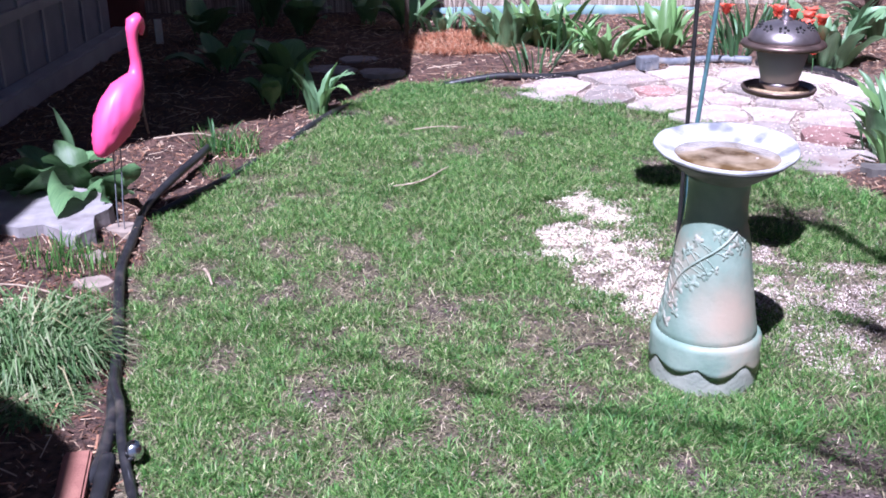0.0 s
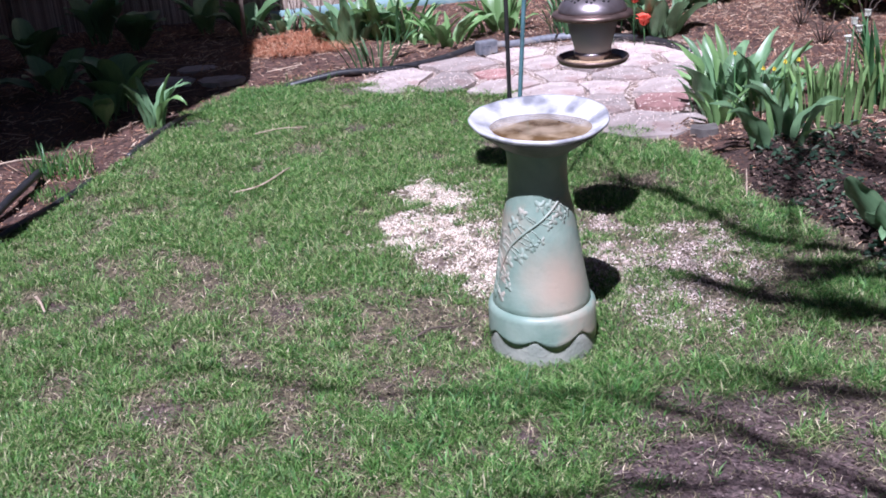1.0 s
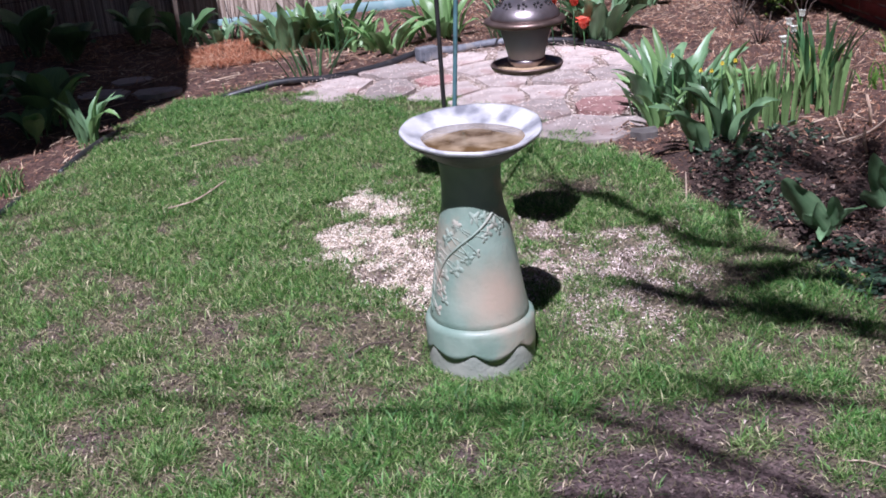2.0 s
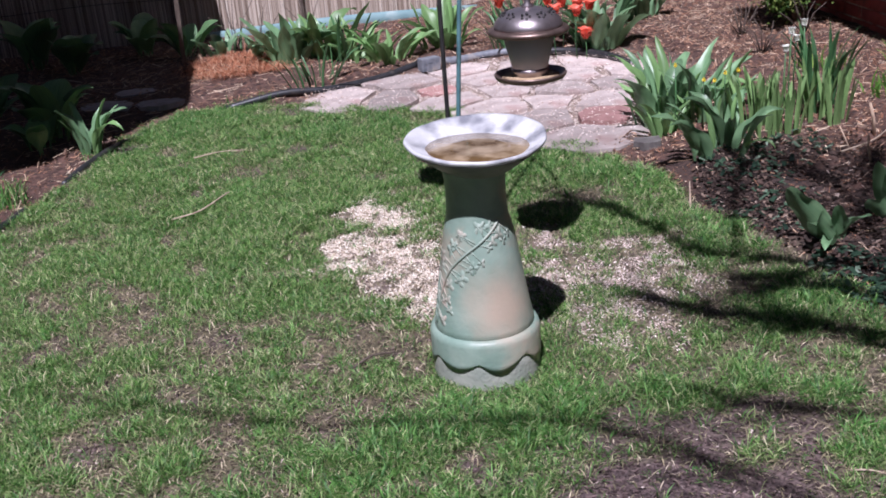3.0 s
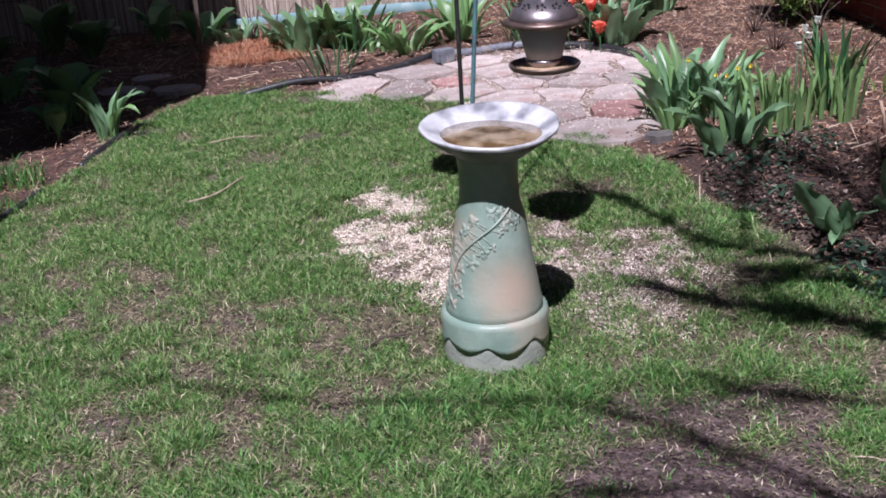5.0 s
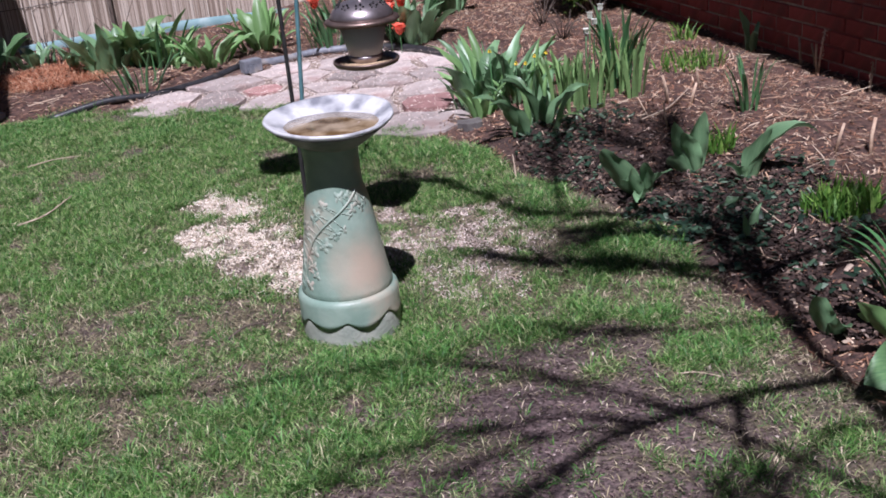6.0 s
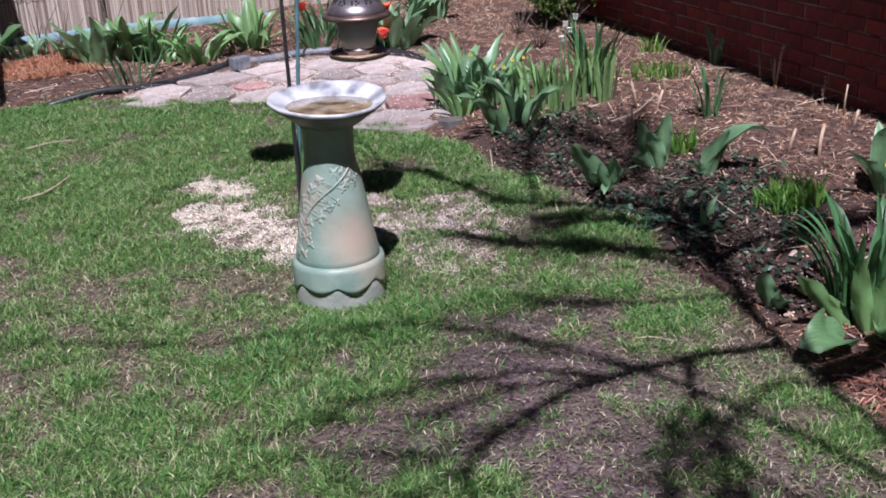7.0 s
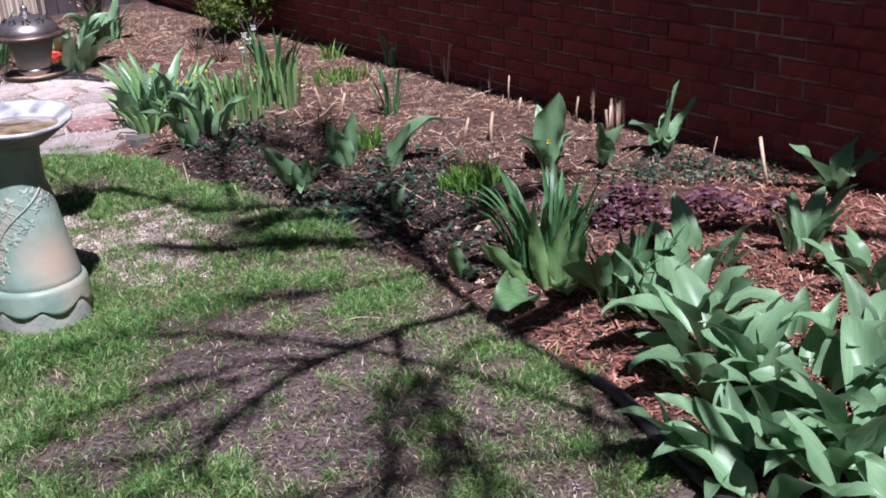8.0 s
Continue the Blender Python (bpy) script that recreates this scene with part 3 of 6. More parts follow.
def build_grass():
    rnd = np.random.RandomState(11)
    # flat dead thatch
    n = 330000
    x, y = rnd.uniform(-1.02, 1.72, n), rnd.uniform(0.45, 5.35, n)
    keep = (lawn_depth(x, y) > -0.01) & (rnd.rand(n) < 0.62 - 0.54 * blobs(x, y, BARE) - 0.4 * blobs(x, y, HUSKS))
    x, y = x[keep], y[keep]
    n = len(x)
    ob = diamonds("lawn_thatch", x, y, height(x, y) + 0.003, 0.010 + 0.022 * rnd.rand(n), 0.0018 + 0.0018 * rnd.rand(n), 0.93 + 0.065 * rnd.rand(n), M_THATCH, rnd)
    tagged(ob, "flattened dry straw-coloured thatch between the grass", "thatch", kind="stuff")
    # single short blades, most of them lying over
    n = 1150000
    x, y = rnd.uniform(-1.02, 1.72, n), rnd.uniform(0.45, 5.35, n)
    d = lawn_depth(x, y)
    keep = (rnd.rand(n) < 0.86 * grass_cover(x, y) ** 1.5) & (d + 0.13 * (value_noise(x, y, 0.09, 15) - 0.55) > 0.0)
    x, y = x[keep], y[keep]
    n = len(x)
    length = (0.013 + 0.032 * rnd.rand(n) ** 1.3) * (0.65 + 0.6 * value_noise(x, y, 0.16, 16))
    ob = diamonds("lawn_grass", x, y, height(x, y) + 0.006 * rnd.rand(n), length, 0.0013 + 0.0016 * rnd.rand(n), 0.66 + 0.33 * rnd.rand(n) ** 0.7, M_GRASS, rnd)
    tagged(ob, "short patchy green lawn grass with straw-coloured blades", "grass", kind="stuff")
    # tufts whose blades fan out
    m = 34000
    cx, cy = rnd.uniform(-1.0, 1.72, m), rnd.uniform(0.45, 5.35, m)
    d = lawn_depth(cx, cy)
    cover = grass_cover(cx, cy)
    keep = (rnd.rand(m) < 0.05 + 0.66 * cover ** 1.8) & (d + 0.10 * (value_noise(cx, cy, 0.09, 15) - 0.55) > 0.0)
    cx, cy, cover = cx[keep], cy[keep], cover[keep]
    per = 14
    k = np.repeat(np.arange(len(cx)), per)
    n = len(k)
    size = (0.50 + 0.55 * rnd.rand(len(cx)) + 0.60 * np.clip(blobs(cx, cy, LUSH), 0, 1))[k]
    a, r = rnd.rand(n) * 2 * np.pi, rnd.rand(n) ** 0.7
    x, y = cx[k] + np.cos(a) * r * 0.020 * size, cy[k] + np.sin(a) * r * 0.020 * size
    ob = diamonds("grass_tufts", x, y, height(x, y), (0.018 + 0.032 * rnd.rand(n)) * size, (0.0018 + 0.0015 * rnd.rand(n)) * (0.7 + 0.3 * size), np.clip(0.52 + 0.42 * r + 0.20 * rnd.rand(n), 0, 0.985), M_GRASS_LUSH, rnd, a + rnd.normal(0, 0.7, n))
    tagged(ob, "greener grass tufts standing up in the lawn", "grass", kind="stuff")


def flakes(name, x, y, z, long, wide, mat, rnd, tilt=0.5, thick=0.35):
    """Bent chips: a ridge of two triangles on each side, lying at random turns."""
    n = len(x)
    a, p = rnd.rand(n) * 2 * np.pi, (rnd.rand(n) - 0.5) * 2 * tilt
    ux, uy, uz = np.cos(a) * np.cos(p), np.sin(a) * np.cos(p), np.sin(p)
    sx, sy = -np.sin(a), np.cos(a)
    lift = z + np.abs(np.sin(p)) * long * 0.5 + 0.002
    c = np.stack([x, y, lift], 1)
    u = np.stack([ux, uy, uz], 1) * (long / 2)[:, None]
    s = np.stack([sx, sy, np.zeros(n)], 1) * (wide / 2)[:, None]
    up = np.array([0, 0, 1.0])[None, :] * (wide * thick)[:, None]
    v = np.stack([c - u - s * 0.6, c - u + s * 0.6, c + u * 0.9 + s, c + u - s * 0.8, c - u * 0.8 + up, c + u * 0.8 + up], 1).reshape(-1, 3)
    i = np.arange(n)[:, None] * 6
    f = np.concatenate([i + np.array([t]) for t in ((0, 4, 5), (0, 5, 3), (1, 2, 5), (1, 5, 4), (0, 1, 4), (3, 5, 2))])
    return soup(name, v, f, mat)


def scatter(n, x0, x1, y0, y1, seed):
    rnd = np.random.RandomState(seed)
    return rnd, rnd.uniform(x0, x1, n), rnd.uniform(y0, y1, n)


def build_mulch():
    rnd, x, y = scatter(150000, -2.1, 3.2, 0.3, 7.2, 31)
    d = -lawn_depth(x, y)
    patio = patio_reach(x, y) < 1.0
    heap = np.hypot((x - 0.12) / 0.34, (y - 5.68) / 0.20) < 1.0
    strip = blobs(x, y, DAMP_SHADE)
    keep = (d > 0.0) & ~patio & (x < WALL_X + WALL_LEAN * (y - 1)) & (rnd.rand(len(x)) > 0.85 * strip) & (rnd.rand(len(x)) < np.where(heap, 0.12, np.where(x > 1.2, 1.0, 0.7) * (0.45 + 0.75 * value_noise(x, y, 0.16, 36))))
    x, y = x[keep], y[keep]
    n = len(x)
    ob = flakes("mulch", x, y, height(x, y), 0.006 + 0.034 * rnd.rand(n) ** 2.5, 0.002 + 0.006 * rnd.rand(n) ** 1.5, M_MULCH, rnd, 0.6)
    tagged(ob, "shredded reddish brown bark mulch covering the garden beds", "mulch", kind="stuff")
    rnd, x, y = scatter(22000, 1.35, 3.0, 0.0, 1.5, 34)
    keep = (-lawn_depth(x, y) > 0.02) & (x < WALL_X + WALL_LEAN * (y - 1)) & (rnd.rand(len(x)) < np.clip((1.45 - y) / 0.4 + 0.3 * (x - 2.0), 0, 1))
    x, y = x[keep], y[keep]
    n = len(x)
    ob = flakes("red_mulch", x, y, height(x, y) + 0.003, 0.008 + 0.04 * rnd.rand(n) ** 2, 0.002 + 0.006 * rnd.rand(n) ** 1.5, M_REDMULCH, rnd, 0.5)
    tagged(ob, "fresh reddish shredded mulch among the near tulips", "mulch", kind="stuff")
    rnd, x, y = scatter(60000, -1.8, 3.2, 0.4, 7.1, 32)
    d = -lawn_depth(x, y)
    patio = patio_reach(x, y) < 1.0
    keep = (d > 0.02) & ~patio & (x < WALL_X + WALL_LEAN * (y - 1) - 0.05) & (rnd.rand(len(x)) < np.where((x > 1.9) & (y > 2.0), 0.55, 0.10) * (1 - 0.8 * blobs(x, y, DAMP_SHADE)) * np.clip(2.2 * value_noise(x, y, 0.22, 35) - 0.5, 0.05, 1))
    x, y = x[keep], y[keep]
    n = len(x)
    ob = flakes("straw", x, y, height(x, y) + 0.004, 0.012 + 0.075 * rnd.rand(n) ** 3, 0.0016 + 0.0022 * rnd.rand(n), M_STRAW, rnd, 0.25)
    tagged(ob, "pale dry straw and stem bits scattered over the beds", "straw", kind="stuff")
    rnd, x, y = scatter(2600, -1.9, 3.1, 1.0, 7.0, 37)
    keep = (-lawn_depth(x, y) > 0.03) & (patio_reach(x, y) > 1.05) & (x < WALL_X + WALL_LEAN * (y - 1) - 0.08) & (rnd.rand(len(x)) < np.where(x < 1.0, 0.8, 0.22))
    x, y = x[keep], y[keep]
    n = len(x)
    ob = flakes("dead_stems", x, y, height(x, y) + 0.006, 0.05 + 0.15 * rnd.rand(n) ** 2, 0.0028 + 0.0026 * rnd.rand(n), M_STRAW, rnd, 0.16, 0.5)
    tagged(ob, "dry broken stems and twigs lying over the beds", "twigs", kind="stuff")
    rnd, x, y = scatter(9000, -1.8, 3.2, 0.4, 7.1, 33)
    d = -lawn_depth(x, y)
    keep = (d > 0.0) & (x < WALL_X + WALL_LEAN * (y - 1) - 0.05) & (rnd.rand(len(x)) < np.where((x > 1.4) & (d < 0.5), 1.0, 0.3))
    x, y = x[keep], y[keep]
    n = len(x)
    ob = flakes("leaf_litter", x, y, height(x, y) + 0.004, 0.008 + 0.026 * rnd.rand(n) ** 2, 0.005 + 0.014 * rnd.rand(n) ** 2, M_LEAFLITTER, rnd, 0.7, 0.3)
    tagged(ob, "dead brown leaves lying among the mulch", "leaves", kind="stuff")


def build_husks():
    for spots, mat, seed, label in ((HUSKS[:3], M_HUSK, 41, "pale spilled birdseed husks on the lawn under the feeder"), (HUSKS[3:], M_CHIPS, 44, "scattered duller seed husks on worn lawn")):
        rnd, x, y = scatter(190000, 0.1, 1.6, 2.05, 3.7, seed)
        keep = rnd.rand(len(x)) < np.clip(blobs(x, y, spots) * np.clip(2.2 * value_noise(x, y, 0.045, 42) - 0.25, 0.06, 1.2), 0, 1) * 0.85
        x, y = x[keep], y[keep]
        n = len(x)
        ob = flakes("seed_husks", x, y, height(x, y) + 0.003, 0.0036 + 0.0048 * rnd.rand(n), 0.0022 + 0.0026 * rnd.rand(n), mat, rnd, 0.6, 0.3)
        tagged(ob, label, "seed husks", kind="stuff")
    rnd, x, y = scatter(52000, 0.3, 2.2, 3.7, 5.7, 43)
    inside = patio_reach(x, y) < 1.0
    keep = inside & (lawn_depth(x, y) < 0) & (rnd.rand(len(x)) < 0.85)
    x, y = x[keep], y[keep]
    n = len(x)
    ob = flakes("patio_husks", x, y, height(x, y) + 0.003 + 0.024 * (rnd.rand(n) < 0.16), 0.004 + 0.007 * rnd.rand(n), 0.0025 + 0.004 * rnd.rand(n), M_CHIPS, rnd, 0.5, 0.3)
    tagged(ob, "pale husks and chips filling the joints between flagstones", "seed husks", kind="stuff")


def build_debris():
    rnd, x, y = scatter(150000, -1.0, 1.7, 0.45, 5.3, 45)
    bare = np.clip(blobs(x, y, BARE) + 0.6 * specks(x, y) + 0.5 * np.clip(0.7 - grass_cover(x, y), 0, 1), 0, 1)
    keep = (lawn_depth(x, y) > 0) & (rnd.rand(len(x)) < 0.10 + 0.70 * bare)
    x, y = x[keep], y[keep]
    n = len(x)
    ob = flakes("lawn_litter", x, y, height(x, y) + 0.002, 0.004 + 0.009 * rnd.rand(n) ** 2, 0.0025 + 0.006 * rnd.rand(n) ** 2, M_LITTER, rnd, 0.5, 0.25)
    tagged(ob, "small pinkish brown leaf bits and crumbs on the bare soil", "litter", kind="stuff")


build_grass()
build_debris()
build_mulch()
build_husks()


# ---- large structure: fence, brick house, grey house ----
def build_fence():
    bm = bmesh.new()
    box(bm, -3.2, FENCE_Y + 0.02, -0.1, 2.45, FENCE_Y + 0.05, 1.6)
    fence = part("reed_fence", bm, material("fence_backing", (0.16, 0.12, 0.10), (0.28, 0.22, 0.18), 12, 0.9), None, "", False)
    tagged(fence, "tan reed screening fence behind the back bed", "fence", kind="structure")
    rnd = np.random.RandomState(51)
    v, f = [], []
    x = -3.2
    while x < 2.45:
        w = rnd.uniform(0.006, 0.013)
        y, top, k = FENCE_Y + rnd.uniform(-0.006, 0.006), 1.6 + rnd.uniform(-0.06, 0.03), len(v)
        s = rnd.uniform(-0.012, 0.012)
        for zz, o in ((-0.05, 0.0), (0.8, s * 0.4), (top, s)):
            v += [(x + o, y, zz), (x + o + w * 0.5, y - w * 0.5, zz), (x + o + w, y, zz)]
        for r in (0, 3):
            a = k + r
            f += [(a, a + 1, a + 4), (a, a + 4, a + 3), (a + 1, a + 2, a + 5), (a + 1, a + 5, a + 4)]
        x += w * rnd.uniform(0.9, 1.25)
    reeds = soup("reeds", v, f, M_REED)
    reeds.parent = fence
    tagged(reeds, kind="stuff")
    for z in (0.32, 0.85, 1.35):
        bm = bmesh.new()
        tube(bm, [Vector((a, FENCE_Y - 0.012 + 0.002 * math.sin(9 * a), z + 0.008 * math.sin(5 * a))) for a in np.arange(-3.1, 2.4, 0.15)], 0.0022, 5)
        part("binding_wire", bm, M_BLACKMETAL, fence)
    for x in (-1.9, -0.42, 0.42, 2.4):
        bm = bmesh.new()
        box(bm, x - 0.012, FENCE_Y - 0.045, -0.05, x + 0.012, FENCE_Y - 0.016, 1.62)
        part("fence_post", bm, M_BARK, fence, "dark slim fence post", False)
    pts = [Vector((x, FENCE_Y - 0.10 + 0.02 * math.sin(3 * x), 0.045 + 0.012 * math.sin(2.2 * x))) for x in np.arange(-0.2, 1.75, 0.2)]
    bm = tube(bmesh.new(), pts, 0.050, 10)
    for q in bm.verts:
        q.co.y = FENCE_Y - 0.10 + (q.co.y - FENCE_Y + 0.10) * 0.5
    ob = part("rolled_tarp", bm, M_TEAL)
    tagged(ob, "faded teal plastic edging strip along the fence foot", "edging")


def build_shed():
    """A dark shed side beyond the fence's end, in the corner by the brick house."""
    bm = box(bmesh.new(), 2.46, FENCE_Y + 0.25, -0.1, 4.2, FENCE_Y + 0.37, 2.3)
    shed = part("wall_north", bm, material("dark_boards", (0.035, 0.028, 0.032), (0.07, 0.055, 0.06), 10, 0.85), None, "", False)
    tagged(shed, "dark brown board wall in the corner beyond the fence", "wall", kind="structure")
    for k in range(12):
        x = 2.48 + 0.14 * k
        bm = box(bmesh.new(), x, FENCE_Y + 0.225, -0.1, x + 0.125, FENCE_Y + 0.247, 2.3)
        part("board", bm, shed.data.materials[0], shed, "", False)
    bm = box(bmesh.new(), 2.3, FENCE_Y - 0.45, 2.32, 4.4, FENCE_Y + 1.6, 2.42)
    roof = part("roof_north", bm, M_ROOF, None, "", False)
    tagged(roof, "flat roof over the dark board wall", "roof", kind="structure")


def wall_place(u, z, out=0.0):
    """A place on the brick wall: u metres of y along it, z up, out metres off its face."""
    return Vector((WALL_X + WALL_LEAN * (u - 1.0) - out, u, z))


def build_brick_house():
    bm = bmesh.new()
    a, b = wall_place(-4.0, -0.2, -0.003), wall_place(8.5, -0.2, -0.003)
    for p in (a, b):
        p.z = 0
    v = [bm.verts.new(c) for c in ((a.x, a.y, -0.2), (b.x, b.y, -0.2), (b.x + 0.3, b.y, -0.2), (a.x + 0.3, a.y, -0.2), (a.x, a.y, 3.0), (b.x, b.y, 3.0), (b.x + 0.3, b.y, 3.0), (a.x + 0.3, a.y, 3.0))]
    for q in ((0, 1, 2, 3), (7, 6, 5, 4), (4, 5, 1, 0), (5, 6, 2, 1), (6, 7, 3, 2), (7, 4, 0, 3)):
        bm.faces.new([v[i] for i in q])
    wall = part("wall_east", bm, M_MORTAR, None, "", False)
    tagged(wall, "shaded dark red brick house wall with grey mortar", "wall", kind="structure")
    # unseen roof slope, its eave added to keep sun off the wall
    bm = bmesh.new()
    o = 0.53
    v = [bm.verts.new(c) for c in ((a.x - o, a.y, 2.86), (b.x - o, b.y, 2.86), (b.x + 3.0, b.y, 4.2), (a.x + 3.0, a.y, 4.2), (a.x - o, a.y, 3.0), (b.x - o, b.y, 3.0), (b.x + 3.0, b.y, 4.34), (a.x + 3.0, a.y, 4.34))]
    for q in ((0, 1, 2, 3), (7, 6, 5, 4), (4, 5, 1, 0), (5, 6, 2, 1), (6, 7, 3, 2), (7, 4, 0, 3)):
        bm.faces.new([v[i] for i in q])
    roof = part("unseen_roof_east", bm, M_ROOF, None, "", False)
    tagged(roof, "unseen roof slope added so that its eave shades the brick wall", "roof", kind="structure")
    return wall


def build_grey_house():
    x = -2.05
    bm = bmesh.new()
    box(bm, x - 0.25, -3.0, -0.1, x, 6.1, 3.4)
    wall = part("wall_west", bm, M_SIDING, None, "", False)
    tagged(wall, "shaded grey panelled house wall with a projecting base ledge", "wall", kind="structure")
    bm = bmesh.new()
    box(bm, x, 2.2, -0.06, x + 0.10, 6.14, 0.15)
    bmesh.ops.bevel(bm, geom=bm.edges[:], offset=0.012, segments=2, affect="EDGES")
    part("base_ledge", bm, M_TRIM, wall, "grey base ledge", False)
    for k in range(14):
        y = 2.4 + k * 0.27
        bm = bmesh.new()
        box(bm, x, y, 0.152, x + 0.014, y + 0.025, 3.3)
        part("batten", bm, M_TRIM, wall, "", False)
    bm = bmesh.new()
    box(bm, x, 2.2, 0.42, x + 0.02, 6.1, 0.47)
    part("rail_trim", bm, M_TRIM, wall, "", False)
    # unseen roof added by this wall: its clipped corner sets the shade on the back bed
    bm = bmesh.new()
    h, drop = 2.1, Vector((SHIFT.x * 2.1, SHIFT.y * 2.1, 0))
    shade = ((-2.7, 3.10), (-1.62, 3.24), (-1.49, 3.38), (-1.41, 3.70), (-1.33, 4.03), (-1.06, 4.24), (-0.80, 4.52), (-0.26, 5.35), (-0.26, 6.60), (-0.12, 7.20), (-0.08, 9.0), (-2.7, 9.0))
    ring = [Vector((p[0], p[1], h)) - drop for p in shade]
    for q in ring[-2:]:
        q.y = FENCE_Y - SHIFT.y * (h - 0.62)
    low = [bm.verts.new(q) for q in ring]
    top = [bm.verts.new(q + Vector((0, 0, 0.14))) for q in ring]
    bm.faces.new(list(reversed(low)))
    bm.faces.new(top)
    for i in range(len(low)):
        j = (i + 1) % len(low)
        bm.faces.new((low[i], low[j], top[j], top[i]))
    roof = part("shade_roof_west", bm, M_ROOF, None, "", False)
    tagged(roof, "unseen flat roof added to shade the back bed", "roof", kind="structure")
    # unseen panel, added only to cast shade on the near left bed
    bm = bmesh.new()
    ring = ((x, -2.2), (x + 0.82, -2.2), (x + 0.82, 0.10), (x + 0.79, 0.26), (x + 0.66, 0.40), (x + 0.55, 0.48), (x, 0.50))
    low, top = [bm.verts.new((*q, 2.6)) for q in ring], [bm.verts.new((*q, 2.68)) for q in ring]
    bm.faces.new(list(reversed(low)))
    bm.faces.new(top)
    for i in range(len(ring)):
        j = (i + 1) % len(ring)
        bm.faces.new((low[i], low[j], top[j], top[i]))
    ob = part("shade_panel", bm, M_ROOF, wall, "unseen flat panel added to shade the near left bed", False)
    bm = bmesh.new()
    box(bm, -2.9, 6.3, -0.1, -1.93, 6.42, 3.0)
    ob = part("wall_northwest", bm, material("dark_red_paint", (0.09, 0.018, 0.016), (0.13, 0.03, 0.026), 8, 0.8), None, "", False)
    tagged(ob, "dark brownish red wall in deep shade beyond the grey house", "wall", kind="structure")


build_fence()
build_shed()
WALL = build_brick_house()
build_grey_house()


# ---- flagstone patio ----
def clip_half(poly, p, n):
    out = []
    for a, b in zip(poly, poly[1:] + poly[:1]):
        da, db = (a - p).dot(n), (b - p).dot(n)
        if da <= 0:
            out.append(a)
        if (da <= 0) != (db <= 0):
            out.append(a + (b - a) * (da / (da - db)))
    return out


def slab(name, outline, x, y, z, thick, mat, rnd, bevel=0.008):
    bm = bmesh.new()
    ring = []
    for a, b in zip(outline, outline[1:] + outline[:1]):
        ring += [a, a.lerp(b, rnd.uniform(0.3, 0.7)) + Vector((rnd.uniform(-1, 1), rnd.uniform(-1, 1))) * 0.07 * (b - a).length]
    low = [bm.verts.new((q.x, q.y, -0.03)) for q in ring]
    top = [bm.verts.new((q.x * 0.98, q.y * 0.98, thick + rnd.uniform(-0.002, 0.002))) for q in ring]
    mid = bm.verts.new((0, 0, thick + 0.002))
    for i in range(len(ring)):
        j = (i + 1) % len(ring)
        bm.faces.new((low[i], low[j], top[j], top[i]))
        bm.faces.new((top[i], top[j], mid))
    bm.faces.new(list(reversed(low)))
    ob = part(name, bm, mat, None, "", False)
    ob.location = (x, y, z)
    return ob


def build_patio():
    rnd = random.Random(61)
    seeds = [(1.46, 3.99), (1.62, 4.26), (1.34, 4.30), (1.70, 4.50), (1.22, 4.62), (1.43, 4.62), (1.56, 4.80), (1.84, 4.80), (1.06, 4.84), (1.30, 4.88), (1.46, 5.04), (1.70, 5.06), (1.98, 5.04), (1.00, 5.06), (1.24, 5.20), (0.78, 5.04), (0.56, 5.12), (0.88, 5.30), (1.52, 5.34), (1.84, 5.32), (1.16, 5.44)]
    pts = [Vector(p) for p in seeds]
    for k, p in enumerate(pts):
        r = 0.15 if k == 1 else 0.11 if k == 13 else 0.26
        poly = [p + Vector((math.cos(a), math.sin(a))) * r * rnd.uniform(0.85, 1.1) for a in np.arange(0, 2 * math.pi, 0.7)]
        for j, q in enumerate(pts):
            if j != k:
                d = (q - p).normalized()
                poly = clip_half(poly, (p + q) / 2 - d * rnd.uniform(0.004, 0.032), d)
        red = k in (1, 13)
        ob = slab("flagstone", [q - p for q in poly], p.x, p.y, 0.0, rnd.uniform(0.016, 0.026), M_REDSTONE if red else M_STONE, rnd)
        tagged(ob, "small reddish flagstone set among pale ones" if red else "pale grey-pink irregular flagstone sprinkled with husks", "flagstone", "flagstones of the patio")


build_patio()


# ---- hoses and edging ----
def hose(name, line, radius, mat, label, category):
    pts = smooth_line([(x, y, ground_z(x, y) + z) for x, y, z in line], 6)
    ob = part(name, tube(bmesh.new(), pts, radius, 10), mat)
    return tagged(ob, label, category)


